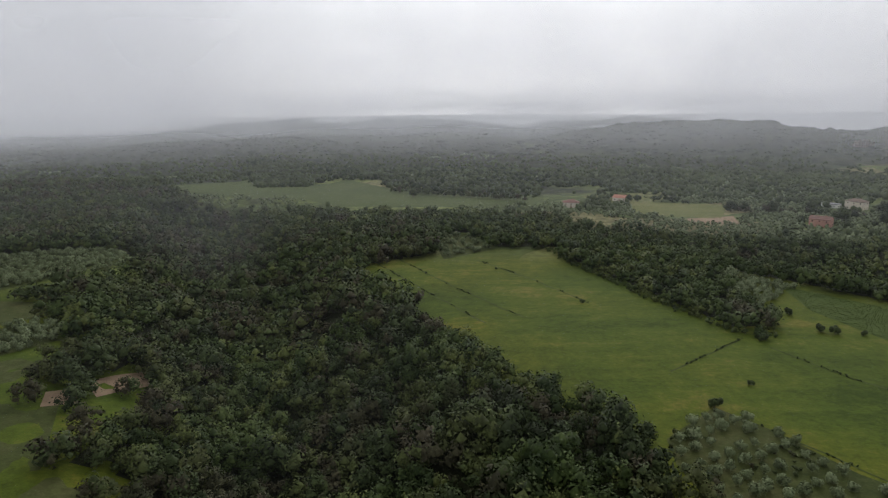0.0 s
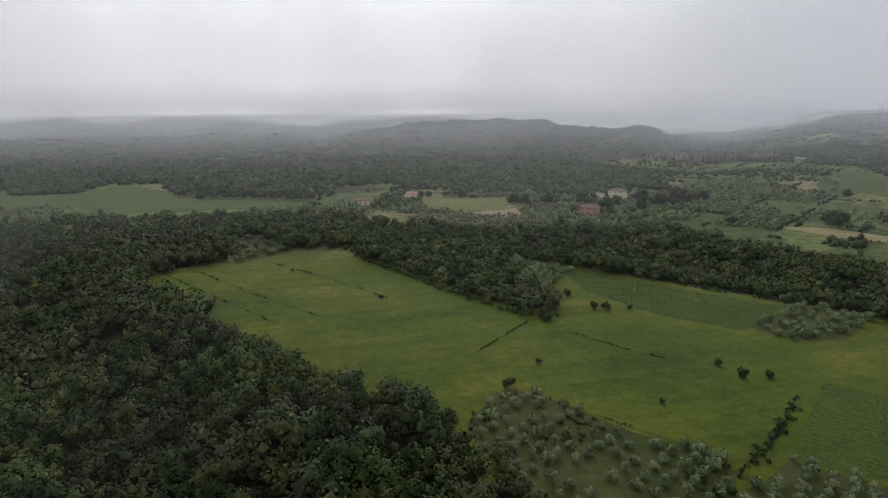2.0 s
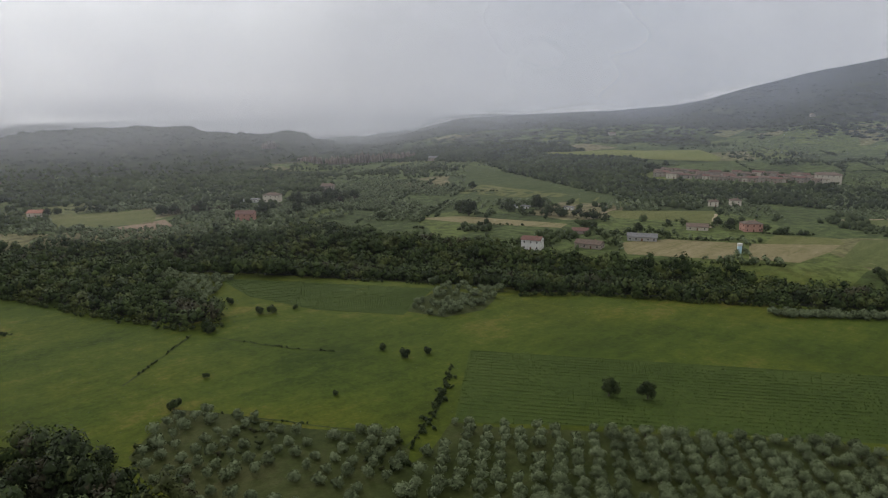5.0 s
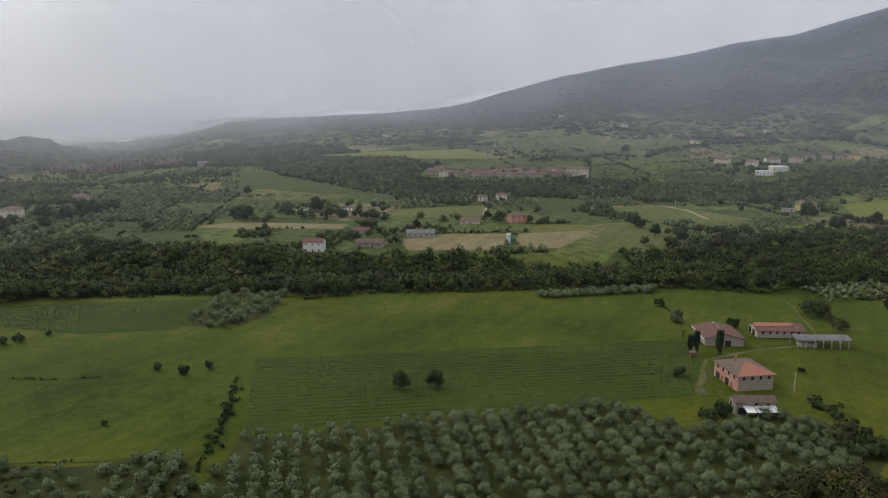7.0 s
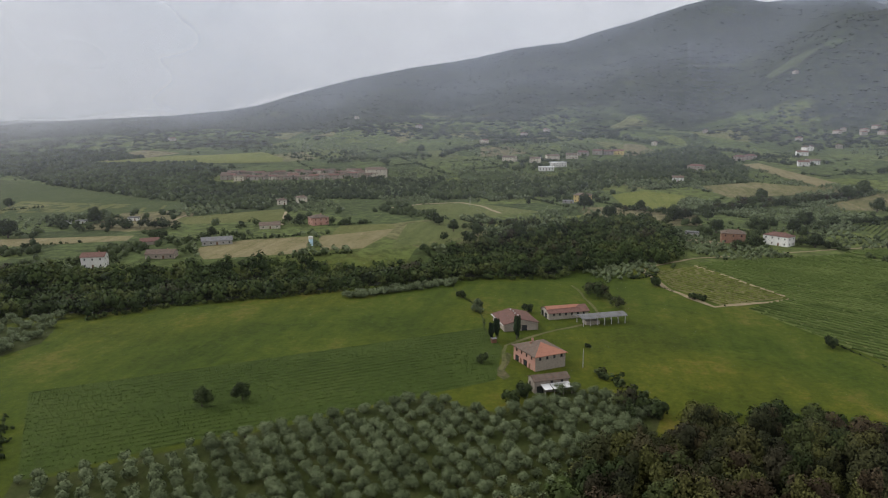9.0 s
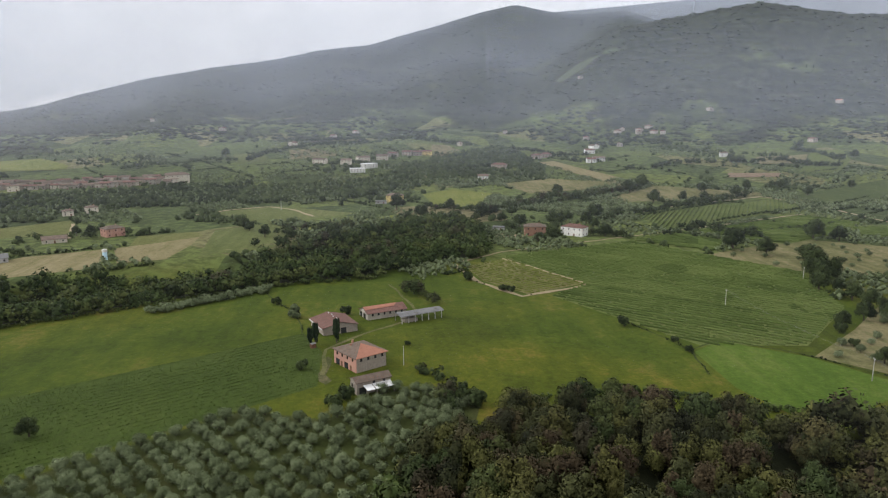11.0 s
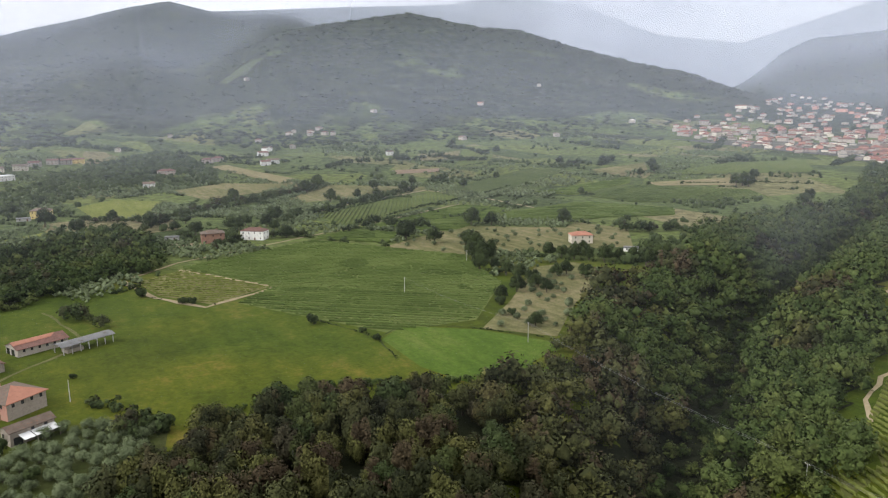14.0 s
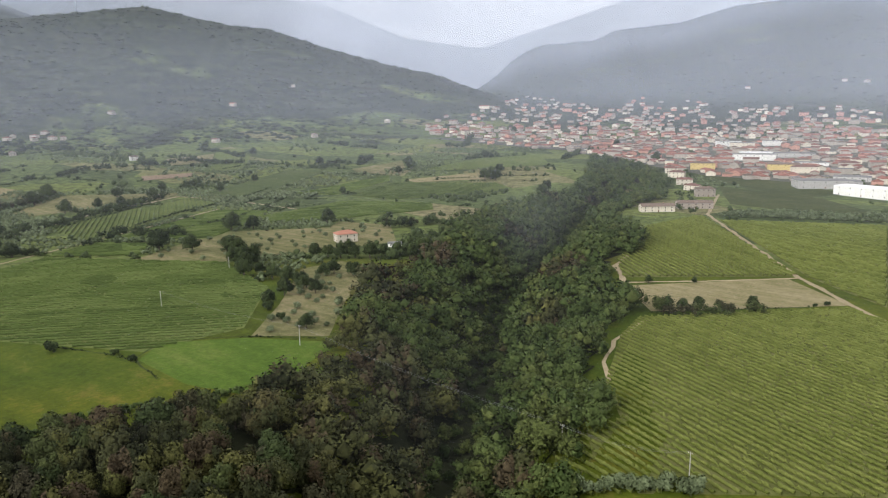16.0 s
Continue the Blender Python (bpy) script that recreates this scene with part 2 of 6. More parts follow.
M_COUNTRY = country("countryside")
M_OAK = foliage("oak_leaves", (0.009, 0.011, 0.005), (0.025, 0.029, 0.011), (0.066, 0.071, 0.026), 0.11, (0.085, 0.058, 0.034), (0.105, 0.108, 0.030))
M_ASH = foliage("light_green_leaves", (0.016, 0.027, 0.008), (0.036, 0.055, 0.014), (0.074, 0.098, 0.028), 0.11, fresh=(0.098, 0.118, 0.032))
M_OLIVE = foliage("olive_leaves", (0.058, 0.073, 0.035), (0.108, 0.134, 0.066), (0.175, 0.208, 0.112), 0.25)
M_VINE = foliage("vine_leaves", (0.078, 0.094, 0.019), (0.106, 0.124, 0.028), (0.138, 0.152, 0.040), 0.25)
M_HILL = foliage("hill_wood_leaves", (0.014, 0.021, 0.010), (0.027, 0.037, 0.017), (0.050, 0.063, 0.030), 0.006)
M_DISTANT = foliage("distant_wood_leaves", (0.014, 0.022, 0.008), (0.031, 0.045, 0.015), (0.060, 0.078, 0.028), 0.06)
M_GREENWOOD = foliage("green_wood_leaves", (0.013, 0.019, 0.008), (0.029, 0.043, 0.014), (0.060, 0.080, 0.027), 0.1, (0.058, 0.047, 0.028), (0.075, 0.092, 0.028))
M_VINE_DULL = foliage("dull_vine_leaves", (0.046, 0.068, 0.016), (0.076, 0.106, 0.026), (0.110, 0.140, 0.042), 0.05)
M_ROWLEAF = foliage("young_crop_leaves", (0.042, 0.064, 0.012), (0.058, 0.086, 0.017), (0.084, 0.112, 0.026), 0.05)
M_BUSH = foliage("bush_leaves", (0.014, 0.022, 0.008), (0.030, 0.044, 0.014), (0.062, 0.082, 0.027), 0.3)
M_CYPRESS = foliage("cypress_leaves", (0.008, 0.016, 0.008), (0.018, 0.032, 0.014), (0.035, 0.055, 0.022))
M_BARK = plain("bark", (0.05, 0.04, 0.03), (0.12, 0.10, 0.08), 2.0, 0.95)
M_DITCH = grassland("rank_ditch_grass", [(0.3, (0.024, 0.036, 0.008)), (0.5, (0.036, 0.050, 0.012)), (0.75, (0.056, 0.066, 0.022))], 0, 0.1, 4)
# near-black litter: the shade below the crowns is put into this colour
M_FLOOR_SHADE = grassland("woodland_floor", [(0.3, (0.010, 0.012, 0.006)), (0.7, (0.024, 0.028, 0.012))], 0, 0.1, 4)
M_VINE_SOIL = grassland("vineyard_grass", [(0.3, (0.066, 0.078, 0.020)), (0.5, (0.102, 0.110, 0.034)), (0.75, (0.155, 0.145, 0.064))], 30, 0.3)
M_ROWGRASS = grassland("green_crop", [(0.3, (0.028, 0.046, 0.007)), (0.5, (0.039, 0.060, 0.010)), (0.75, (0.056, 0.076, 0.016))], 54, 0.3)
M_FAR_VINE = grassland("far_vineyard_grass", [(0.3, (0.062, 0.086, 0.020)), (0.5, (0.088, 0.112, 0.030)), (0.75, (0.130, 0.140, 0.048))], 30, 0.3)
M_TILLED = grassland("tilled_vineyard_soil", [(0.3, (0.080, 0.082, 0.026)), (0.5, (0.125, 0.118, 0.046)), (0.75, (0.190, 0.158, 0.086))], 30, 0.3)
M_GROVE = grassland("grove_grass", [(0.3, (0.024, 0.034, 0.008)), (0.5, (0.039, 0.049, 0.013)), (0.75, (0.074, 0.072, 0.030))], 30, 0.2)
M_DRY = grassland("dry_grass", [(0.3, (0.060, 0.070, 0.022)), (0.5, (0.125, 0.118, 0.052)), (0.75, (0.24, 0.195, 0.115))], 50, 0.35)
M_STRAW = grassland("straw_stubble", [(0.3, (0.12, 0.115, 0.045)), (0.5, (0.18, 0.155, 0.080)), (0.75, (0.25, 0.21, 0.125))], 20, 0.45)
M_BRIGHT = grassland("fresh_grass", [(0.3, (0.040, 0.074, 0.008)), (0.5, (0.060, 0.100, 0.012)), (0.75, (0.098, 0.122, 0.026))], 60, 0.4)
M_YELLOW = grassland("yellow_green_meadow", [(0.3, (0.085, 0.105, 0.020)), (0.5, (0.120, 0.135, 0.030)), (0.75, (0.17, 0.165, 0.055))], 10, 0.4)
M_TOWN_GROUND = grassland("town_streets", [(0.3, (0.040, 0.050, 0.028)), (0.5, (0.090, 0.088, 0.072)), (0.75, (0.155, 0.142, 0.125))], 20, 0.2, 2)
M_PALE = grassland("pale_green_meadow", [(0.3, (0.066, 0.082, 0.024)), (0.5, (0.090, 0.106, 0.034)), (0.75, (0.135, 0.135, 0.056))], 40, 0.4)
M_DARKFIELD = grassland("dark_green_field", [(0.3, (0.034, 0.050, 0.014)), (0.5, (0.050, 0.068, 0.020)), (0.75, (0.074, 0.088, 0.032))], 40, 0.4)
M_TRACK = plain("pale_gravel", (0.21, 0.165, 0.100), (0.34, 0.280, 0.185), 0.5, 0.95, 0.1)
M_WORN = grassland("worn_grass", [(0.3, (0.06, 0.075, 0.02)), (0.5, (0.10, 0.10, 0.04)), (0.75, (0.17, 0.15, 0.08))], 10, 0.2, 3)
M_YARD = grassland("trodden_yard", [(0.3, (0.036, 0.046, 0.012)), (0.5, (0.066, 0.068, 0.026)), (0.75, (0.150, 0.118, 0.074))], 10, 0.1, 4)
M_EARTH = plain("bare_earth", (0.15, 0.105, 0.07), (0.25, 0.185, 0.125), 0.3, 0.95, 0.1)
M_CLAY = plain("pale_clay", (0.13, 0.105, 0.085), (0.23, 0.185, 0.15), 0.15, 0.95, 0.1, 0.6, (0.05, 0.055, 0.03))
M_HILLPLOT = grassland("grey_green_clearing", [(0.3, (0.040, 0.050, 0.022)), (0.5, (0.056, 0.068, 0.030)), (0.75, (0.074, 0.086, 0.040))], 40, 0.3)
M_ROOF_RED = plain("terracotta_tiles", (0.105, 0.056, 0.046), (0.19, 0.100, 0.082), 1.2, 0.85, 0.2, 0.5, (0.13, 0.09, 0.075))
M_ROOF_TOWN = plain("town_tiles", (0.160, 0.066, 0.050), (0.26, 0.118, 0.092), 1.2, 0.85, 0.2, 0.5, (0.17, 0.10, 0.08))
M_ROOF_NEW = plain("new_orange_tiles", (0.27, 0.12, 0.082), (0.37, 0.175, 0.12), 1.2, 0.85, 0.2, 0.4)
M_ROOF_OLD = plain("weathered_grey_tiles", (0.095, 0.070, 0.056), (0.18, 0.14, 0.112), 1.2, 0.9, 0.2, 0.5, (0.19, 0.10, 0.07))
M_ROOF_METAL = plain("grey_corrugated_metal", (0.12, 0.12, 0.122), (0.20, 0.20, 0.205), 0.6, 0.8, 0.15, 0.2, (0.12, 0.10, 0.085), 0.0)
M_WALL_PINK = plain("pink_plaster", (0.38, 0.20, 0.155), (0.48, 0.27, 0.21), 0.6, 0.9, 0.15, 0.3, (0.36, 0.25, 0.19))
M_WALL_STONE = plain("grey_stone", (0.24, 0.20, 0.17), (0.38, 0.33, 0.28), 2.0, 0.9, 0.15, 0.6, (0.42, 0.37, 0.31))
M_WALL_CREAM = plain("cream_plaster", (0.52, 0.47, 0.38), (0.66, 0.60, 0.50), 0.5, 0.9, 0.15, 0.2)
M_WALL_WHITE = plain("white_plaster", (0.62, 0.61, 0.58), (0.78, 0.77, 0.74), 0.5, 0.9, 0.15, 0.2)
M_WALL_BRICK = plain("old_brick", (0.25, 0.13, 0.09), (0.36, 0.20, 0.14), 2.0, 0.9, 0.15, 0.5, (0.33, 0.26, 0.2))
M_WALL_YELLOW = plain("yellow_plaster", (0.55, 0.42, 0.16), (0.66, 0.52, 0.24), 0.5, 0.9, 0.15, 0.2)
M_WALL_TOWN = plain("faded_plaster", (0.30, 0.27, 0.23), (0.42, 0.38, 0.33), 0.5, 0.9, 0.15, 0.2)
M_GLASS = plain("dark_window", (0.02, 0.022, 0.025), (0.045, 0.045, 0.05), 1.0, 0.25, 0.5, 0.0)
M_DOOR = plain("brown_wood", (0.10, 0.05, 0.03), (0.18, 0.09, 0.05), 2.0, 0.8)
M_WOOD = plain("grey_wood", (0.22, 0.19, 0.15), (0.36, 0.32, 0.27), 2.0, 0.9)
M_WHITE = plain("white_sheet", (0.60, 0.60, 0.60), (0.80, 0.80, 0.80), 0.5, 0.6, 0.4, 0.1, (0.40, 0.38, 0.36))
M_BLUE = plain("pale_blue_paint", (0.42, 0.62, 0.72), (0.55, 0.72, 0.80), 0.5, 0.6, 0.3, 0.1)
M_CONCRETE = plain("concrete", (0.34, 0.33, 0.31), (0.48, 0.47, 0.45), 1.0, 0.9, 0.2)
M_WIRE = plain("cable", (0.16, 0.16, 0.16), (0.24, 0.24, 0.24), 1.0, 0.6)


# ---- ground ----
def ease(a, b, v):
    v = min(1.0, max(0.0, (v - a) / (b - a)))
    return v * v * (3 - 2 * v)


def between(v, table):
    for (a, p), (b, q) in zip(table, table[1:]):
        if v <= b:
            return p + (q - p) * max(0.0, (v - a) / (b - a))
    return table[-1][1]


# skyline of the hills: azimuth, elevation in degrees
CREST = [(-180, 1), (-90, -2.6), (-40, -2.5), (30, -2.5), (38, -2.6), (43, -1.85), (45.2, -1.25), (49.6, -0.85), (54, -0.68), (58, -0.5),
         (62, -0.1), (64.5, 0.4), (67, 1.2), (70, 2.0), (72, 2.5), (76, 3.2), (81, 4.0), (84, 4.7), (88, 5.1), (92.3, 6.3), (96.7, 7.6), (99.2, 8.1), (103.5, 7.3), (107.5, 7.5), (111, 6.3),
         (117, 6.3), (122.5, 5.4), (125.3, 5.2), (132, 4.2), (135, 3.6), (137, 2.6), (139, 1.6), (141.5, 1.6), (143.1, 2.8), (144.6, 4.2), (146.4, 5.1), (150.8, 5.4), (152.1, 6.1), (157, 6.5),
         (160.5, 7.5), (168, 8), (180, 7)]
# wooded ridges beyond the plain, near and far: azimuth, elevation in degrees
RIDGE_NEAR = [(-45, -3.9), (-32, -3.66), (-26.8, -3.6), (-21, -3.13), (-16, -2.95), (-11.8, -2.82), (-7.4, -2.88), (-3.6, -3.1), (0.7, -2.6), (1.8, -2.94), (3.5, -2.74), (5.3, -3.05), (7.5, -3.15), (9.3, -2.65),
              (12.4, -2.39), (14.3, -2.0), (16.7, -1.89), (21.5, -1.7), (24.7, -1.68), (26.4, -2.1), (30.4, -2.3), (32, -1.97), (33.3, -2.2), (34.2, -2.8), (36, -3.2), (42, -3.6)]
RIDGE_FAR = [(-45, -3.4), (-32, -3.35), (-28.6, -3.3), (-25, -3.0), (-19.8, -2.1), (-16.9, -1.9), (-13.3, -1.68), (-11, -1.55), (-9.2, -1.98), (-6.2, -1.8), (-5, -1.63), (1.5, -1.73), (3.1, -2.04),
             (6.6, -2.4), (8.4, -1.9), (12, -1.85), (14.7, -1.5), (17.4, -1.62), (22, -1.9), (28, -2.4), (36, -2.7), (42, -3)]
GULLIES = [([(60, -40), (129, -120), (180, -206), (259, -331), (323, -494), (385, -640), (420, -800)], 27, 26),
           ([(-230, 660), (-170, 500), (-120, 392), (-80, 290), (-55, 205), (-20, 110)], 26, 48),
           ([(120, 560), (240, 430), (330, 290), (430, 140), (560, 10)], 9, 30)]


def off_line(x, y, line):
    best = 1e9
    for (ax, ay), (bx, by) in zip(line, line[1:]):
        dx, dy = bx - ax, by - ay
        u = min(1.0, max(0.0, ((x - ax) * dx + (y - ay) * dy) / (dx * dx + dy * dy)))
        best = min(best, math.hypot(x - ax - u * dx, y - ay - u * dy))
    return best


def ground_z(x, y):
    r, a = math.hypot(x, y), math.degrees(math.atan2(x, y))
    top = 101 + 3300 * math.tan(radians(between(a, CREST)))
    w = ease(30, 75, a) * (1 - ease(176, 180, a))
    foot = lambda d: (0.045 * max(0, d - 850) + 2e-5 * max(0, d - 850) ** 2) * w
    start = 1700 + 700 * ease(138, 143, a)
    s = max(0.0, (r - start) / (3300 - start))
    z = foot(min(r, start)) + (top - foot(start)) * min(1.0, s) ** 1.25 - max(0, r - 3300) * 0.3
    wave = math.sin(x * 0.0061 + 1.3 * math.sin(y * 0.0043)) * math.sin(y * 0.0057 + 1.1 * math.sin(x * 0.0039) + 2)
    wave += 0.5 * math.sin(x * 0.013 + y * 0.009) * math.sin(y * 0.0151 - x * 0.006)
    z += wave * (9 + 12 * w * (1 - 0.6 * ease(1500, 2000, r))) * (1 - 0.9 * ease(128, 136, a)) * ease(900, 2200, r) * (1 - 0.8 * ease(2500, 3200, r))
    z += w * 12 * (1 - ease(118, 126, a)) * math.sin(a * 0.62 + 1.5 * math.sin(r * 0.0016)) * ease(1500, 2300, r) * (1 - ease(2700, 3250, r))
    if a > 99:
        spur = 101 + 2500 * math.tan(radians(between(a, [(99, 4.0), (105, 5.6), (111, 6.6), (117, 7.4), (122.5, 6.3), (125.3, 6.1), (130.3, 4.6), (134.8, 3.4), (138.2, 2.75), (140.4, 1.85), (142.5, 1.2), (144, 0.7), (147, -1)])))
        z += max(0.0, spur - z) * ease(99, 108, a) * (1 - ease(143, 148, a)) * math.exp(-((r - 2500) / (470 if r < 2500 else 300)) ** 2)
    west = 1 - ease(34, 46, a)
    z -= 22 * west * ease(1000, 1250, r) * (1 - ease(2700, 3200, r))
    for rk, front, behind_, crest in ((1850, 330, 150, RIDGE_NEAR), (2650, 330, 220, RIDGE_FAR)):
        peak = 100 + rk * math.tan(radians(between(a, crest)))
        d = r - rk - 60 * math.sin(a * 0.3 + rk)
        z += max(0.0, peak - z) * west * math.exp(-(d / (front if d < 0 else behind_)) ** 2)
    back = between(a, [(-180, -1.5), (15, -1.5), (26, -1.35), (39, -0.95), (50, -0.85), (62, -1), (80, 2), (100, 7.2), (112, 7.9), (120, 8.1), (124, 8.6), (130, 8.0), (136, 5.6), (142, 4.8), (146, 6.0), (155, 8.6), (165, 9.6), (180, 8)])
    if r > 3700:
        z += (101 + 4750 * math.tan(radians(back)) - z) * ease(3700, 4750, r)
    if r < 1400:
        for line, deep, width in GULLIES:
            d = off_line(x, y, line)
            if d < 3 * width:
                z -= deep * math.exp(-(d / width) ** 2)
    return z
# ---- end of ground ----


def mesh_of(name, verts, faces, mat, smooth=False, normals=None):
    """A mesh from arrays of points and of triangles or quads."""
    verts, faces = np.asarray(verts, np.float32), np.asarray(faces, np.int32)
    me = bpy.data.meshes.new(name)
    n, k = faces.shape
    me.vertices.add(len(verts))
    me.vertices.foreach_set("co", verts.ravel())
    me.loops.add(n * k)
    me.loops.foreach_set("vertex_index", faces.ravel())
    me.polygons.add(n)
    me.polygons.foreach_set("loop_start", np.arange(0, n * k, k, dtype=np.int32))
    me.polygons.foreach_set("use_smooth", np.full(n, smooth or normals is not None))
    me.update(calc_edges=True)
    if normals is not None:
        soft = me.attributes.new("custom_normal", "FLOAT_VECTOR", "POINT")
        soft.data.foreach_set("vector", np.asarray(normals, np.float32).ravel())
    me.materials.append(mat)
    return me


def make_ground():
    rings = np.concatenate([[0.5], np.geomspace(60, 4950, 170)])
    turns = 540
    verts = [(r * math.sin(a), r * math.cos(a)) for r in rings for a in np.linspace(-math.pi, math.pi, turns, endpoint=False)]
    verts = [(x, y, ground_z(x, y)) for x, y in verts]
    faces = [(i * turns + j, (i + 1) * turns + j, (i + 1) * turns + (j + 1) % turns, i * turns + (j + 1) % turns) for i in range(len(rings) - 1) for j in range(turns)]
    tagged(new("ground", mesh_of("ground", verts, [f[::-1] for f in faces], M_COUNTRY, True)), "rolling green farmland rising to hazy wooded hills", "ground", kind="structure")


make_ground()
# tinted shells added round the viewpoint, each one a step of distance haze
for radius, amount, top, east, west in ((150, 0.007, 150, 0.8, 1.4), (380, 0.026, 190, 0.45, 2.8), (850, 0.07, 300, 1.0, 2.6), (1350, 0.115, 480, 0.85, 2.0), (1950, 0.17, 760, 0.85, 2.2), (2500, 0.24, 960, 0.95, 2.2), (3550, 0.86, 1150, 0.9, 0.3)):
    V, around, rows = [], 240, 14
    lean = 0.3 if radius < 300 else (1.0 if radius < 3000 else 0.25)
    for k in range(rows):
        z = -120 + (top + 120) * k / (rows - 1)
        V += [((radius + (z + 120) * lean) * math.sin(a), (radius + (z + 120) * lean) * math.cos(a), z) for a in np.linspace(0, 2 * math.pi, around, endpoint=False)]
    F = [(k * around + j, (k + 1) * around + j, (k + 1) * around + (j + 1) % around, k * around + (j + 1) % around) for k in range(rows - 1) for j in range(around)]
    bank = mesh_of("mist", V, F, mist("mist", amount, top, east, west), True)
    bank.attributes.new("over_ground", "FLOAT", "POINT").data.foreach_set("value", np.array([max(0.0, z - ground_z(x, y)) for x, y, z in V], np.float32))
    tagged(new("mist", bank), "see-through shell standing in for haze over the valley", "mist", kind="structure")


# ---- fields ----
def inside(x, y, poly):
    hit = False
    for (ax, ay), (bx, by) in zip(poly, poly[1:] + poly[:1]):
        if (ay > y) != (by > y) and x < (bx - ax) * (y - ay) / (by - ay) + ax:
            hit = not hit
    return hit


PLOTS = []


def field(name, poly, mat, label, lift=0.06, category="field"):
    """A plot that lies on the ground."""
    PLOTS.append(poly)
    bm = bmesh.new()
    bm.faces.new([bm.verts.new((x, y, 0)) for x, y in poly])
    bmesh.ops.triangulate(bm, faces=bm.faces[:])
    for _ in range(7):
        long = [e for e in bm.edges if e.calc_length() > 24]
        if not long:
            break
        bmesh.ops.subdivide_edges(bm, edges=long, cuts=1)
        bmesh.ops.triangulate(bm, faces=bm.faces[:])
    for v in bm.verts:
        r = math.hypot(v.co.x, v.co.y)
        v.co.z = ground_z(v.co.x, v.co.y) + lift + max(0, r - 700) * 0.0022
    bmesh.ops.recalc_face_normals(bm, faces=bm.faces[:])
    if sum(f.normal.z for f in bm.faces) < 0:
        bmesh.ops.reverse_faces(bm, faces=bm.faces[:])
    me = bpy.data.meshes.new(name)
    bm.to_mesh(me)
    bm.free()
    me.materials.append(mat)
    return tagged(new(name, me), label, category, kind="structure")


def strip(name, line, width, mat, label, lift=0.1):
    """A track along a line of points."""
    pts = []
    for (ax, ay), (bx, by) in zip(line, line[1:]):
        n = max(1, int(math.hypot(bx - ax, by - ay) / 8))
        pts += [(ax + (bx - ax) * i / n, ay + (by - ay) * i / n) for i in range(n)]
    pts.append(line[-1])
    verts = []
    pts = [(x + 0.5 * math.sin(0.21 * x + 0.3 * y), y + 0.5 * math.sin(0.27 * x - 0.19 * y)) for x, y in pts]
    for i, (x, y) in enumerate(pts):
        (ax, ay), (bx, by) = pts[max(0, i - 1)], pts[min(len(pts) - 1, i + 1)]
        d = math.hypot(bx - ax, by - ay) or 1
        nx, ny = -(by - ay) / d, (bx - ax) / d
        w = width * (0.5 + 0.12 * math.sin(i * 1.7))
        for s in (w, -w):
            px, py = x + nx * s, y + ny * s
            verts.append((px, py, ground_z(px, py) + lift + max(0, math.hypot(px, py) - 700) * 0.0024))
    faces = [(2 * i, 2 * i + 1, 2 * i + 3, 2 * i + 2) for i in range(len(pts) - 1)]
    return tagged(new(name, mesh_of(name, verts, faces, mat)), label, "track", kind="structure")


VINE_A = [(211, 200), (319, 49), (293, 38), (255, 36), (232, 65), (195, 114), (157, 156)]
VINE_B = [(193, 392), (271, 285), (224, 258), (198, 295), (186, 341)]
VINE_C = [(482, -67), (533, -175), (422, -246), (342, -223), (286, -170), (290, -124), (376, -78), (400, -104)]
VINE_C2 = [(453, -38), (475, -68), (402, -102), (380, -66), (413, -45)]
VINE_D = [(99, -141), (118, -168), (108, -192), (126, -215), (148, -271), (153, -300), (80, -377), (61, -362), (34, -191)]
VINE_E = [(197, -369), (222, -411), (268, -551), (255, -640), (118, -434)]
VINE_F = [(230, -618), (111, -670), (66, -389), (112, -434)]
GROVE_A = [(71, 207), (95, 230), (107, 213), (120, 185), (136, 166), (134, 152), (112, 130), (75, 150), (69, 191)]
GROVE_B = [(157, 157), (161, 148), (199, 103), (235, 58), (226, 30), (250, 10), (249, -10), (235, -22), (208, -16), (178, 8), (140, 40), (105, 120), (125, 145), (138, 147)]
GROVE_C = [(229, 263), (286, 289), (297, 254), (259, 236), (236, 241)]
GROVE_D = [(-12, 544), (18, 549), (36, 492), (0, 461)]
DRY_ORCHARD = [(273, -165), (306, -204), (366, -265), (364, -297), (325, -291), (286, -232), (246, -187)]
DRY_PLOT = [(479, -210), (534, -311), (479, -382), (498, -411), (447, -425), (386, -371), (399, -316), (426, -246)]
FRESH = [(282, -118), (295, -135), (273, -162), (240, -182), (200, -160), (215, -126), (243, -117)]
DRY_STRIP = [(187, -351), (122, -425), (81, -383), (153, -312)]
WEST_PLOTS = [[(-265, 372), (-221, 447), (-211, 488), (-251, 513), (-320, 470)],
              [(-240, 300), (-194, 353), (-216, 366), (-280, 370)],
              [(-205, 262), (-169, 321), (-201, 331), (-240, 300)],
              [(-185, 240), (-158, 272), (-181, 283), (-210, 262)],
              [(-134, 252), (-123, 277), (-131, 290), (-144, 264)],
              [(-147, 237), (-138, 243), (-142, 258), (-152, 250)],
              [(-170, 160), (-124, 196), (-143, 243), (-180, 232)],
              [(-121, 142), (-95, 207), (-119, 193), (-150, 165)]]
NORTH_FIELD = [(-346, 832), (-342, 875), (-266, 906), (-258, 931), (-227, 847), (-154, 855), (-126, 924), (-70, 840), (41, 762), (106, 738), (88, 692), (-47, 698), (-109, 693), (-148, 749), (-193, 760), (-254, 775)]
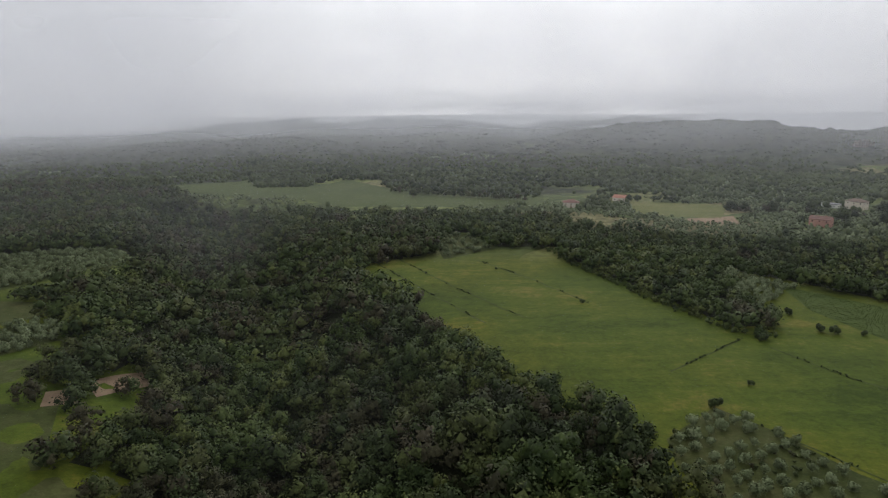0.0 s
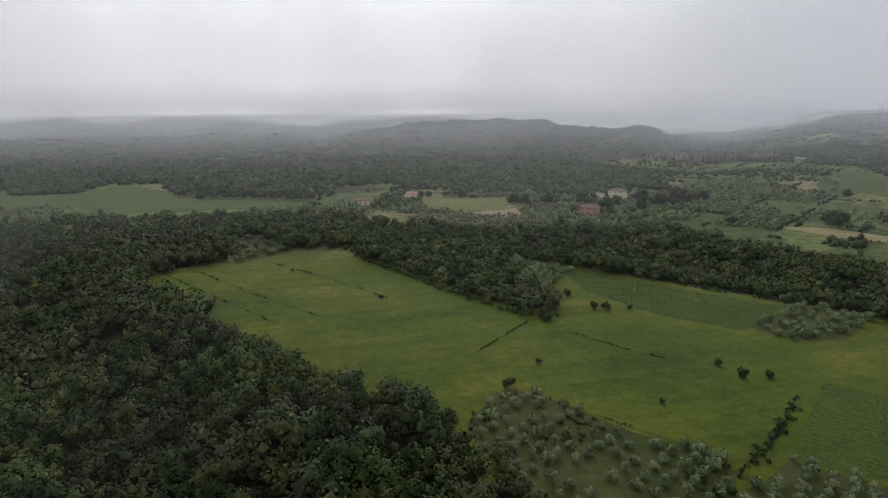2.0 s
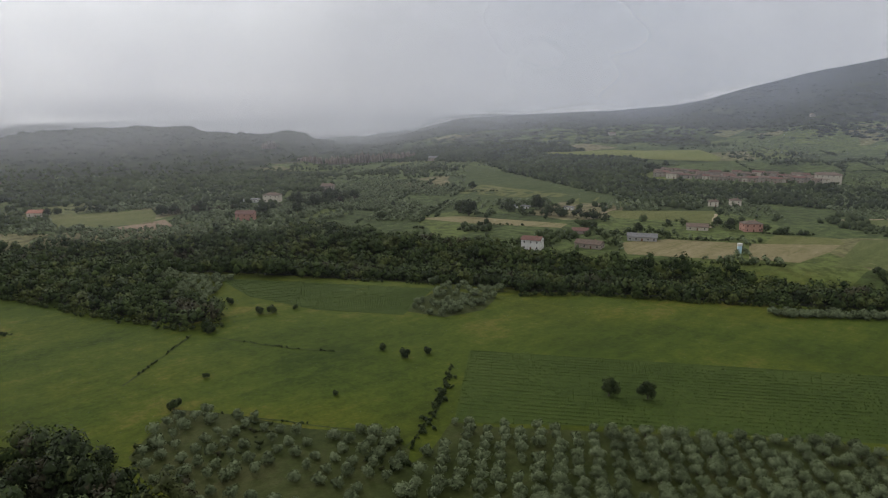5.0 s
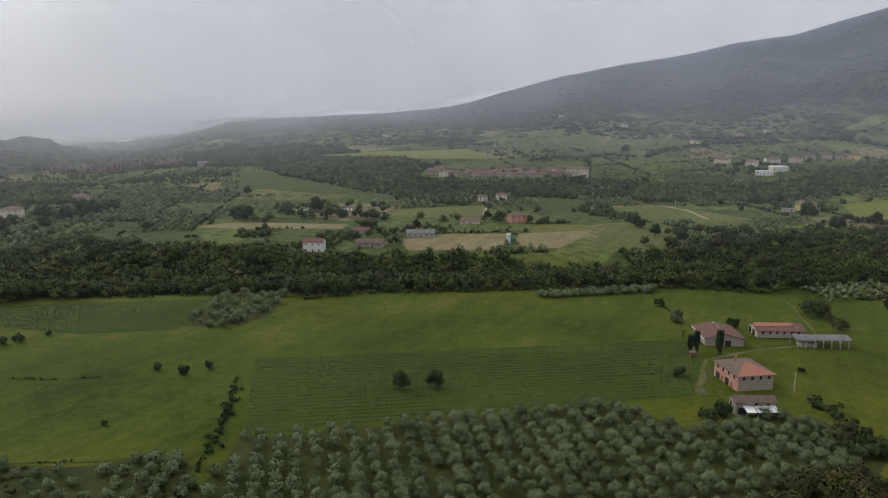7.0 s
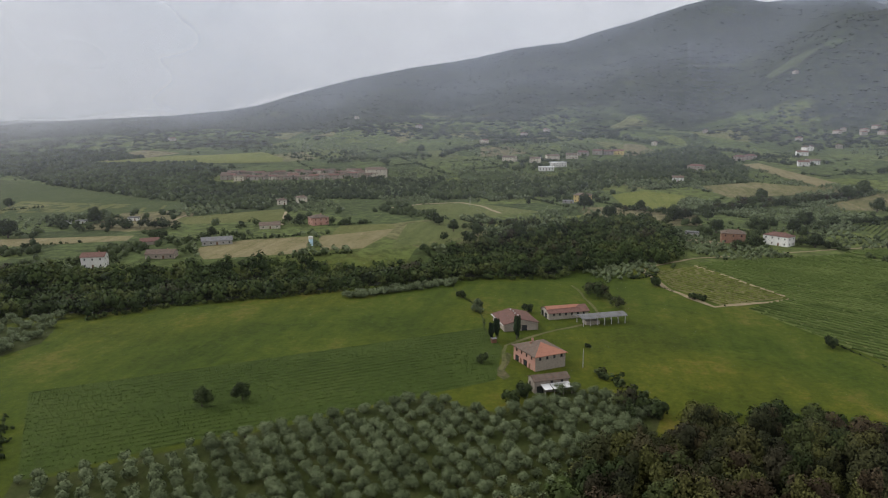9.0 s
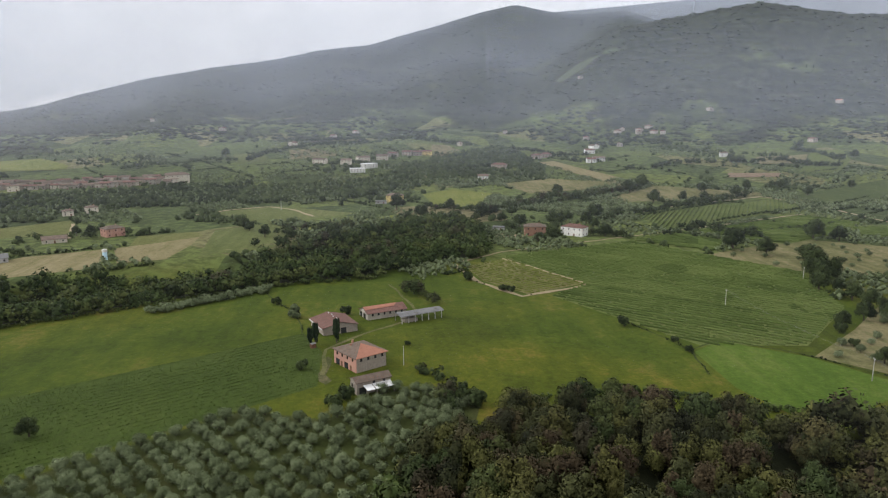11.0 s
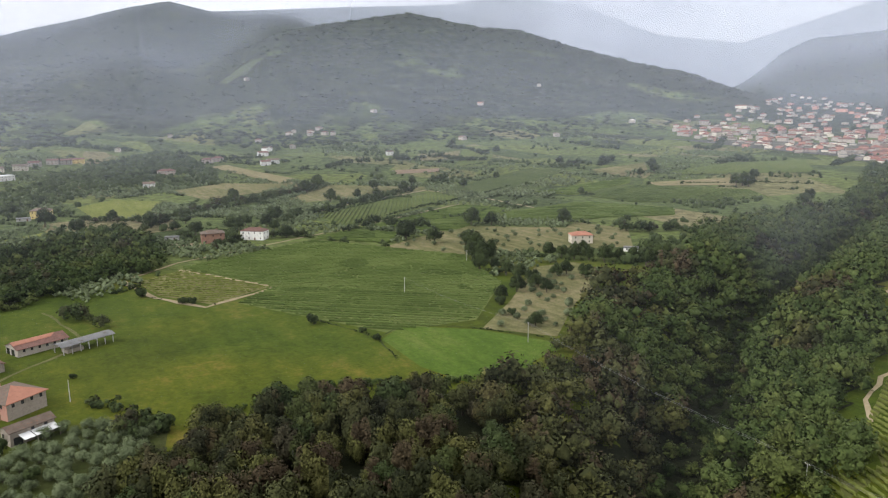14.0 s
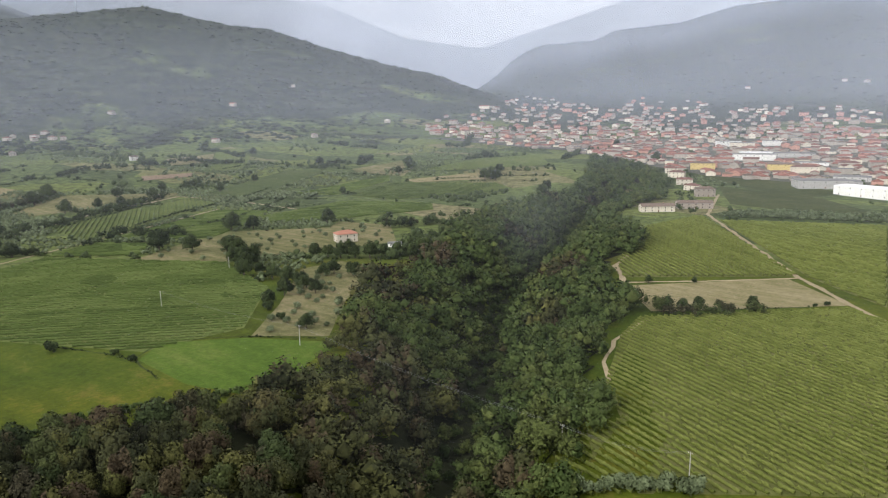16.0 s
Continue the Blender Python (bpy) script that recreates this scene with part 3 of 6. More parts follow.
WOODS = [[(-56, 440), (8, 290), (36, 248), (66, 204), (74, 165), (72, 130), (0, 105), (-110, 110), (-300, 170), (-430, 300), (-520, 620), (-560, 900), (-330, 880), (-290, 750), (-115, 632), (-20, 560), (-10, 470)],
         [(-115, 652), (-20, 640), (100, 614), (207, 522), (333, 484), (345, 401), (380, 336), (374, 297), (407, 242), (430, 200), (451, 128), (501, 99), (560, 66), (619, -1), (677, -53), (580, -60), (480, -60), (466, -20), (425, 20),
          (405, 90), (355, 168), (327, 218), (290, 248), (312, 269), (271, 318), (246, 342), (215, 384), (165, 440), (158, 320), (144, 303), (132, 318), (111, 371), (87, 440), (75, 492), (36, 496), (-60, 445)],
         [(215, -20), (229, -45), (227, -78), (216, -106), (208, -130), (217, -160), (236, -186), (271, -221), (301, -260), (303, -288), (318, -334), (335, -375), (394, -447), (415, -523), (428, -608), (449, -723), (489, -841), (589, -1035),
          (508, -1001), (443, -941), (372, -833), (336, -732), (329, -630), (307, -569), (236, -482), (222, -411), (180, -330), (153, -302), (150, -271), (126, -215), (110, -192), (112, -172), (98, -146), (90, -125), (40, -100), (90, 10), (150, 30), (178, 8), (200, -12)]]
WEST_PLOTS += [[(x * 0.93, y * 0.93) for x, y in p] for p in WEST_PLOTS]
HOLES = [VINE_B, GROVE_C, GROVE_D, DRY_ORCHARD, NORTH_FIELD] + WEST_PLOTS + [[(x * 0.88, y * 0.88) for x, y in p] for p in WEST_PLOTS[4:6]]

for poly in (VINE_A, VINE_B, VINE_C, VINE_C2, VINE_D, VINE_E, VINE_F):
    field("vineyard_ground", poly, M_FAR_VINE if poly is VINE_C else M_TILLED if poly is VINE_C2 else (M_ROWGRASS if poly in (VINE_A, VINE_B) else M_VINE_SOIL), "grassy vineyard ground between rows of vines")
for poly in (GROVE_A, GROVE_B, GROVE_C, GROVE_D):
    field("grove_ground", poly, M_GROVE, "rough grass under olive trees", 0.05)
field("orchard_ground", DRY_ORCHARD, M_DRY, "dry bleached grass in a small orchard", 0.08)
field("dry_plot", DRY_PLOT, M_DRY, "patchy dry grass around a villa", 0.05)
field("fresh_meadow", FRESH, M_BRIGHT, "bright green fresh meadow beside the wood", 0.07)
field("dry_strip", DRY_STRIP, M_STRAW, "pale mown strip between vineyards", 0.07)
for i, poly in enumerate(WEST_PLOTS[:8]):
    field("valley_plot", poly, M_EARTH if i in (4, 5) else M_GROVE, "bare brown earth plot among trees" if i in (4, 5) else "green clearing in the wooded valley", 0.2 if i in (4, 5) else 0.1)



# ---- plants ----
def ball(level):
    bm = bmesh.new()
    bmesh.ops.create_icosphere(bm, subdivisions=level, radius=1)
    v = np.array([p.co for p in bm.verts])
    f = np.array([[p.index for p in q.verts] for q in bm.faces])
    bm.free()
    return v, f


BALLS = {0: (np.array([(1, 0, 0), (0, 1, 0), (-1, 0, 0), (0, -1, 0), (0, 0, 1), (0, 0, -1.0)]), np.array([(0, 1, 4), (1, 2, 4), (2, 3, 4), (3, 0, 4), (1, 0, 5), (2, 1, 5), (3, 2, 5), (0, 3, 5)])), 1: ball(1)}


def sprays(rng, points, normals, size):
    """One small leaf spray at each point: a triangle that lies along the bough's face and droops at its tip."""
    n = len(points)
    out = normals + rng.normal(0, 0.32, (n, 3))
    out /= np.linalg.norm(out, axis=1, keepdims=True) + 1e-9
    side = np.cross(out, rng.normal(0, 1, (n, 3)))
    side /= np.linalg.norm(side, axis=1, keepdims=True) + 1e-9
    up = np.cross(out, side)
    s = size * rng.uniform(0.6, 1.4, (n, 1))
    a = points + side * s * 1.1 - out * s * 0.25
    b = points - side * s * 0.6 + up * s * 0.85
    c = points - side * s * 0.6 - up * s * 0.85
    return np.stack([a, b, c], 1).reshape(-1, 3), np.arange(3 * n).reshape(-1, 3)


def crown(seed, wide, high, base, lumps, level, leaves, leaf, low=-0.35, core=0.6, lit=0.15, reach=1.0):
    """A crown of leafy boughs round dark cores: points and triangles, its foot at z = base."""
    rng = np.random.default_rng(seed)
    V, F, N, n = [], [], [], 0
    bv, bf = BALLS[level]
    for i in range(lumps):
        d = rng.normal(0, 1, 3)
        d /= np.linalg.norm(d)
        d[2] = max(low, d[2])
        if i == 0:
            d = np.array([0, 0, 0.1])
        c = d * rng.uniform(0.45, 0.8) * (reach, reach, 0.95 * reach)
        r = rng.uniform(0.26, 0.44) if i else 0.5
        body = c + bv * r * core * (1 + rng.uniform(-0.25, 0.2, (len(bv), 1)))
        V.append(body)
        N.append(bv * 0.9 + c * 0.7 + (0, 0, lit))
        F.append(bf + n)
        n += len(body)
        if leaves:
            m = int(leaves * (r / 0.36) ** 2)
            nd = rng.normal(0, 1, (m, 3))
            nd[:, 2] += 0.45
            nd /= np.linalg.norm(nd, axis=1, keepdims=True)
            lv, lf = sprays(rng, c + nd * r * rng.uniform(0.74, 1.14, (m, 1)), nd, leaf / wide)
            V.append(lv)
            N.append(np.repeat(nd * 0.9 + c * 0.7 + (0, 0, lit) + rng.normal(0, 0.14, nd.shape), 3, axis=0))
            F.append(lf + n)
            n += len(lv)
    V = np.concatenate(V)
    V[:, 2] -= V[:, 2].min()
    V *= (wide, wide, high / V[:, 2].max())
    V[:, 2] += base
    N = np.concatenate(N)
    return V, np.concatenate(F), N / (np.linalg.norm(N, axis=1, keepdims=True) + 1e-9)


def part(name, data, parent, label=""):
    ob = new(name, data)
    ob.parent = parent
    return tagged(ob, label)


def tube(points, radii, sides=6):
    """A tapered round limb through the points."""
    V, F = [], []
    for i, (p, r) in enumerate(zip(points, radii)):
        for k in range(sides):
            a = 2 * math.pi * k / sides
            V.append((p[0] + r * math.cos(a), p[1] + r * math.sin(a), p[2]))
    for i in range(len(points) - 1):
        for k in range(sides):
            F.append((i * sides + k, i * sides + (k + 1) % sides, (i + 1) * sides + (k + 1) % sides, (i + 1) * sides + k))
    return np.array(V), np.array(F)


def trunk(seed, high, thick, limbs):
    rng = np.random.default_rng(seed)
    V, F = tube([(0, 0, -0.4), (0.05, 0.02, high * 0.35), (0.12, -0.1, high * 0.7), (0.1, 0.05, high)], [thick * 1.4, thick, thick * 0.75, thick * 0.3])
    for i in range(limbs):
        a = 2 * math.pi * i / limbs + rng.uniform(-0.4, 0.4)
        z, reach = high * rng.uniform(0.35, 0.6), high * rng.uniform(0.3, 0.45)
        v, f = tube([(0, 0, z), (reach * 0.5 * math.cos(a), reach * 0.5 * math.sin(a), z + reach * 0.5), (reach * math.cos(a), reach * math.sin(a), z + reach)], [thick * 0.5, thick * 0.35, thick * 0.15], 5)
        F = np.concatenate([F, f + len(V)])
        V = np.concatenate([V, v])
    return V, F


STORE = -4000.0


def tree_kind(name, label, category, seed, wide, high, base, lumps, level, leaves, leaf, mat, thick=0.3, low=-0.35, lit=0.15, reach=1.0):
    """A first tree of a kind, whose copies are then planted."""
    root = tagged(new(name), label, category)
    part("trunk", mesh_of("trunk", *trunk(seed, base + high * 0.55, thick, 5), M_BARK), root)
    V, F, N = crown(seed, wide, high, base, lumps, level, leaves, leaf, low, lit=lit, reach=reach)
    part("crown", mesh_of("crown", V, F, mat, normals=N), root)
    return root


def plant(kind, x, y, size=1.0, turn=0.0, group="", label=""):
    m = Matrix.Translation((x, y, ground_z(x, y))) @ Matrix.Rotation(turn, 4, "Z") @ Matrix.Scale(size, 4)
    ob = copy_thing(kind, m)
    ob.scale = (size, size, size)
    return tagged(ob, label, group=group)


def retire(kinds):
    """Takes the pattern trees away once they have been copied."""
    for ob in kinds:
        for o in (*ob.children_recursive, ob):
            bpy.data.objects.remove(o)


def scatter(rng, poly, gap, holes=(), jitter=0.42):
    xs, ys = [p[0] for p in poly], [p[1] for p in poly]
    out = []
    for x in np.arange(min(xs), max(xs), gap):
        for y in np.arange(min(ys), max(ys), gap):
            px, py = x + rng.uniform(-jitter, jitter) * gap, y + rng.uniform(-jitter, jitter) * gap
            if inside(px, py, poly) and not any(inside(px, py, h) for h in holes):
                out.append((px, py))
    return out


def thicket(name, spots, kinds, mat, label, category, rng, lo=0.75, hi=1.25):
    """Many crowns beyond counting, as one mesh."""
    V, F, N, n = [], [], [], 0
    for x, y in spots:
        v, f, k = kinds[rng.integers(len(kinds))]
        s, a = rng.uniform(lo, hi) * (1 + 0.22 * noise.noise((x * 0.035, y * 0.035, 15.0))), rng.uniform(0, 6.28)
        c, d = math.cos(a), math.sin(a)
        spin = np.array([[c, d, 0], [-d, c, 0], [0, 0, 1]])
        w = v @ spin * (s * rng.uniform(0.95, 1.2), s * rng.uniform(0.95, 1.2), s)
        V.append(w + (x, y, ground_z(x, y)))
        N.append(k @ spin)
        F.append(f + n)
        n += len(v)
    if V:
        return tagged(new(name, mesh_of(name, np.concatenate(V), np.concatenate(F), mat, normals=np.concatenate(N))), label, category, kind="stuff")


rng = np.random.default_rng(7)
OAKS = [tree_kind("oak_tree", "broad dark green oak with a rounded crown", "tree", 10 + i, 4.6 + 0.5 * i, 8.5 + i, 1.6, 24, 0, 150, 0.29, (M_OAK, M_GREENWOOD, M_OAK, M_OAK)[i], 0.32) for i in range(4)]
FIELD_OAKS = [tree_kind("oak_tree", "rounded green oak standing alone in a field", "tree", 20 + i, 4.8 + 0.4 * i, 8.0 + i, 1.2, 20, 0, 130, 0.30, M_BUSH, 0.32, lit=0.3) for i in range(2)]
OLIVES = [tree_kind("olive_tree", "silvery grey-green olive tree with an open rounded crown", "tree", 30 + i, 3.1 + 0.2 * i, 3.5 + 0.3 * i, 0.3, 15, 0, 150, 0.14, M_OLIVE, 0.2, -0.2, 0.35, 0.72) for i in range(3)]
BUSHES = [tree_kind("bush", "round dark green bush standing in grass", "bush", 50 + i, 2.2, 3.2, 0.1, 9, 0, 70, 0.26, (M_BUSH, M_ASH, M_OLIVE)[i], 0.12) for i in range(3)]
CYPRESS = tree_kind("cypress_tree", "slim dark columnar cypress", "tree", 60, 1.5, 10.5, 0.2, 22, 0, 46, 0.3, M_CYPRESS, 0.22, -0.9)
KINDS = [*OAKS, *FIELD_OAKS, *OLIVES, *BUSHES, CYPRESS]

MID = [crown(70 + i, 5.2 + 0.5 * i, 8.0 + 0.8 * i, 0.6, 13, 0, 40, 0.44, lit=0.3) for i in range(6)]
WIDE = [crown(75 + i, 6.2 + 0.5 * i, 8.2 + 0.7 * i, 0.0, 8, 0, 22, 0.62, core=0.7, lit=0.3) for i in range(5)]
FAR = [crown(80 + i, 6.2, 6.2 + 0.6 * i, -0.8, 2, 1, 9, 0.75, core=0.9, lit=0.5) for i in range(4)]
DOT = [crown(85 + i, 8.5, 3.6 + 0.6 * i, -1.5, 3, 0, 0, 1.0, core=1.05, lit=0.8) for i in range(4)]
SHRUB = [crown(90 + i, 1.9, 2.6, -0.2, 4, 0, 12, 0.38) for i in range(3)]
OLIVE_MID = [crown(95 + i, 2.6, 3.7, 0.0, 9, 0, 34, 0.27, -0.1, lit=0.35, reach=0.75) for i in range(3)]
OLIVE_FAR = [crown(98 + i, 2.8, 3.6, -0.2, 2, 0, 6, 0.55, core=0.9, lit=0.6) for i in range(3)]

# bends of the track that skirts the wood
BENDS = ([(127, -219), (137, -235), (146, -261), (149, -297)], [(190, -358), (215, -395), (224, -430)])
# the woods near the flight
for poly, edge in ((WOODS[2], lambda x, y: x > 104 and -112 < y < 5), (WOODS[0], lambda x, y: False), (WOODS[1], lambda x, y: False)):
    spots = scatter(rng, poly, 8.3, HOLES)
    if poly is WOODS[2]:
        spots = [p for p in spots if min(off_line(*p, q) for q in BENDS) > 7.5]
    near = [p for p in spots if edge(*p)]
    for x, y in near:
        plant(OAKS[rng.integers(4)], x, y, rng.uniform(0.84, 1.25), rng.uniform(0, 6.28), "woodland trees")
    rest = [p for p in spots if not edge(*p)]
    dip = [p for p in rest if poly is WOODS[2] and off_line(*p, GULLIES[0][0]) < 10]
    thicket("gully_wood", dip, MID, M_ASH, "low green trees in the shade of a gully", "trees", rng, 0.5, 0.75)
    rest = [p for p in rest if p not in set(dip)]
    for name, kinds, lo, hi in (("woodland", MID, 0, 330), ("woodland", WIDE, 330, 2000)):
        big = (1.0 if lo == 0 else 1.1) * (0.82 if poly is WOODS[1] else 1.0)
        band = [p for p in rest if lo <= math.hypot(*p) < hi and (lo == 0 or poly is WOODS[1] or rng.random() < 0.78)]
        light = {p for p in band if noise.noise((p[0] * 0.02, p[1] * 0.02, 0)) > ((0.12, -0.3)[poly is WOODS[1]] if poly is not WOODS[2] else (-0.45 if p[0] < 60 - 0.82 * (p[1] + 40) else (-0.02 if p[1] < -190 else 0.2)))}
        thicket(name, [p for p in band if p not in light], kinds, M_OAK if poly is WOODS[2] else M_GREENWOOD, "dense dark green broadleaf wood", "trees", rng, 0.7 * big, 1.35 * big)
        thicket("light_" + name, [p for p in band if p in light], kinds, M_ASH, "lighter green broadleaf trees within the wood", "trees", rng, 0.7 * big, 1.3 * big)
    xs, ys = [p[0] for p in poly], [p[1] for p in poly]
    # sheet under the trees that carries their shade as a dark colour
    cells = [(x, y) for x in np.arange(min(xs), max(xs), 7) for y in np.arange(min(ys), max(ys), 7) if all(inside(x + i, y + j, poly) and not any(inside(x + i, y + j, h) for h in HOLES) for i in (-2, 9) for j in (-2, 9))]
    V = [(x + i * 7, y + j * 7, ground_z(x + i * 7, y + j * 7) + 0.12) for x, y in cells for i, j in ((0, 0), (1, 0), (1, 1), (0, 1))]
    tagged(new("woodland_floor", mesh_of("woodland_floor", V, np.arange(len(V)).reshape(-1, 4), M_FLOOR_SHADE)), "leaf litter under the trees, with their shade painted into its colour", "ground", kind="structure")


def rows_of(poly, heading, gap, step=None):
    """Points or spans along parallel rows within a plot; heading in degrees from +y to the right."""
    a = radians(heading)
    d, n = (math.sin(a), math.cos(a)), (math.cos(a), -math.sin(a))
    us = [p[0] * d[0] + p[1] * d[1] for p in poly]
    vs = [p[0] * n[0] + p[1] * n[1] for p in poly]
    for v in np.arange(min(vs) + gap / 2, max(vs), gap):
        yield [(u * d[0] + v * n[0], u * d[1] + v * n[1]) for u in np.arange(min(us), max(us), step or 1.0)]


behind = []
for poly, heading, gap in ((GROVE_B, 142, 5.6), (GROVE_A, 150, 6.2)):
    for row in rows_of(poly, heading, gap, gap):
        for x, y in row:
            x, y = x + rng.uniform(-0.6, 0.6), y + rng.uniform(-0.6, 0.6)
            bare = 0.07 if poly is GROVE_B else 0.22 + 0.6 * noise.noise((x * 0.035, y * 0.035, 7.0))
            if inside(x, y, poly) and rng.random() > bare:
                if x + y > 205 and y < 112 and poly is GROVE_B:
                    plant(OLIVES[rng.integers(3)], x, y, rng.uniform(0.82, 1.14), rng.uniform(0, 6.28), "olive trees of the grove")
                else:
                    behind.append((x, y))
thicket("olive_grove", behind, OLIVE_MID, M_OLIVE, "rows of grey-green olive trees on rough grass", "olive trees", rng, 0.8, 1.12)
thicket("grove_scrub", [p for p in scatter(rng, GROVE_A, 5.0) if noise.noise((p[0] * 0.05, p[1] * 0.05, 4.0)) > 0.1], SHRUB, M_GREENWOOD, "dark scrub growing between olive trees", "shrubs", rng, 0.4, 1.0)
for poly in (GROVE_C, GROVE_D):
    thicket("olive_grove", scatter(rng, poly, 6.6), OLIVE_MID, M_OLIVE, "dense grey-green olive trees at a wood's edge", "olive trees", rng)


def vineyard(poly, heading, gap, step=0.8, high=1.5, label="long leafy trellis of green vines", joined=False, gaps=0.06, mat=None):
    """Rows of vines: each a ragged leafy ridge along its wire."""
    ring = [(-0.42, 0.25), (-0.5, 0.9), (-0.12, 1.5), (0.18, 1.45), (0.5, 0.85), (0.4, 0.2)]
    VV, FF, n = [], [], 0
    for row in rows_of(poly, heading, gap, step):
        keep = [(x, y) for x, y in row if inside(x, y, poly)]
        if len(keep) < 4:
            continue
        a = radians(heading)
        side = np.array([math.cos(a), -math.sin(a), 0])
        P = np.array([(x, y, ground_z(x, y)) for x, y in keep])
        size = rng.uniform(0.78, 1.12, (len(P), 1, 1)) * high / 1.5
        size = np.where(rng.random((len(P), 1, 1)) < gaps, size * 0.25, size)
        off = np.array([side * u + np.array([0, 0, v]) for u, v in ring])
        V = (P[:, None, :] + off[None] * size + rng.normal(0, 0.07, (len(P), 6, 3))).reshape(-1, 3)
        F = [(i * 6 + k, i * 6 + k + 1, i * 6 + k + 7, i * 6 + k + 6) for i in range(len(P) - 1) for k in range(5)]
        if joined:
            VV.append(V)
            FF.append(np.array(F) + n)
            n += len(V)
        else:
            tagged(new("trellis", mesh_of("trellis", V, F, mat or M_VINE)), label, "vine trellis", "vine trellises")
    if VV:
        tagged(new("vine_rows", mesh_of("vine_rows", np.concatenate(VV), np.concatenate(FF), mat or M_VINE)), "distant vineyard in parallel green rows", "vines", kind="stuff")


vineyard(VINE_D, 114.4, 3.0, 0.7, 1.25)
vineyard(VINE_C, 220, 4.0, 1.2, 1.2, mat=M_VINE_DULL)
vineyard(VINE_C2, 220, 4.0, 1.2, 0.9, gaps=0.25)
vineyard(VINE_E, 133, 4.0, 1.2, 1.7)
vineyard(VINE_F, 118, 4.2, 1.4, 1.7, joined=True)
SPROUT = [crown(110 + i, 0.42, 0.8, 0.0, 2, 0, 4, 0.2, lit=0.4) for i in range(3)]
for poly, gap, step, lo in ((VINE_A, 3.0, 0.85, 0.5), (VINE_B, 3.2, 0.95, 0.6)):
    young = [p for row in rows_of(poly, 144.5, gap, step) for p in row if inside(*p, poly) and rng.random() > 0.3 - 0.5 * noise.noise((p[0] * 0.03, p[1] * 0.03, 3.0))]
    thicket("young_vines", young, SPROUT, M_ROWLEAF, "young green vines dotted in long rows", "vines", rng, lo, lo + 0.45)

FAR_VINES, FAR_WOODS, TREE_LINES, SHRUB_LINES = [], [], [], []
SOLO_O, SOLO_B, SOLO_C, SOLO_V = [], [], [], []
field("meadow", [(-346, 832), (-342, 875), (-266, 906), (-258, 931), (-227, 847), (-154, 855), (-126, 924), (-70, 840), (41, 762), (106, 738), (88, 692), (-47, 698), (-109, 693), (-148, 749), (-193, 760), (-254, 775)], M_DARKFIELD, "open green hill meadow beyond the wood", 0.07)
field("vine_plot", [(191, 717), (282, 690), (245, 612), (175, 638)], M_VINE_SOIL, "green plot of young crops in the plain", 0.07)
field("tan_plot", [(212, 613), (261, 625), (252, 589), (213, 585)], M_EARTH, "small tilled brown plot", 0.07)
field("stubble", [(430, 475), (469, 455), (505, 361), (484, 353), (442, 429)], M_STRAW, "long pale strip of straw stubble", 0.07)
field("vine_plot", [(585, 574), (668, 611), (672, 480), (622, 468)], M_VINE_SOIL, "green plot of young crops in the plain", 0.07)
field("vine_plot", [(630, 462), (691, 433), (646, 411), (610, 432)], M_VINE_SOIL, "green plot of young crops in the plain", 0.07)
field("yellow_field", [(1035, 812), (1166, 737), (1212, 588), (1125, 507), (1084, 492), (1058, 585), (1056, 666), (1017, 776)], M_YELLOW, "yellow-green meadow at the foot of the hill", 0.07)
field("stubble", [(464, 285), (503, 265), (529, 219), (490, 205), (465, 201), (432, 258)], M_STRAW, "pale straw stubble beside the wood", 0.08)
field("vine_plot", [(595, 382), (672, 306), (601, 275), (563, 351)], M_VINE_SOIL, "green plot of young crops in the plain", 0.07)
field("green_plot", [(835, 802), (693, 428), (642, 404), (557, 537)], M_DARKFIELD, "green plot of young crops in the plain", 0.07)
field("stubble", [(531, 214), (575, 164), (540, 161), (490, 164), (478, 192)], M_STRAW, "mown straw-coloured plot with tractor lines", 0.1)
field("vine_plot", [(539, 206), (584, 215), (602, 174), (580, 162)], M_VINE_SOIL, "plot of vines in rows", 0.07)
field("pale_meadow", [(714, 192), (758, 128), (700, 45), (650, 110), (609, 160), (496, 144), (515, 101), (605, 88)], M_PALE, "pale green meadow crossed by a track", 0.05)
field("yellow_strip", [(612, 89), (693, 1), (677, -1), (593, 91)], M_YELLOW, "narrow yellow-green strip of crops", 0.12)
field("yellow_field", [(854, -25), (890, -66), (854, -111), (725, -76), (758, -34)], M_YELLOW, "yellow-green meadow behind a house", 0.1)
field("brown_field", [(927, -131), (967, -205), (913, -288), (869, -227), (846, -156)], M_DRY, "brown fallow field", 0.12)
field("dry_field", [(1137, -224), (1150, -251), (961, -303), (934, -270)], M_STRAW, "pale dry meadow on a rise", 0.07)
field("hill_field", [(1245, 285), (1270, 238), (1161, 211), (1138, 256)], M_PALE, "small bright clearing on the slope", 0.07)
field("hill_field", [(2092, -459), (2101, -531), (2069, -584), (2039, -532), (2047, -466)], M_HILLPLOT, "green clearing high on the wooded slope", 1)
field("dry_field", [(804, -242), (886, -327), (812, -426), (787, -413), (767, -250)], M_DRY, "bleached dry plot along a track", 0.07)
FAR_VINES.append([(677, -224), (769, -416), (705, -414), (575, -221)])
FAR_VINES.append([(565, -226), (654, -383), (604, -411), (548, -352), (513, -288)])
FAR_VINES.append([(540, -174), (563, -225), (525, -247), (488, -221)])
FAR_VINES.append([(670, -575), (682, -653), (639, -689), (578, -624), (624, -560)])
FAR_VINES.append([(579, -383), (606, -511), (515, -556), (481, -520), (517, -396), (535, -363)])
FAR_VINES.append([(701, -515), (733, -707), (690, -666), (655, -545)])
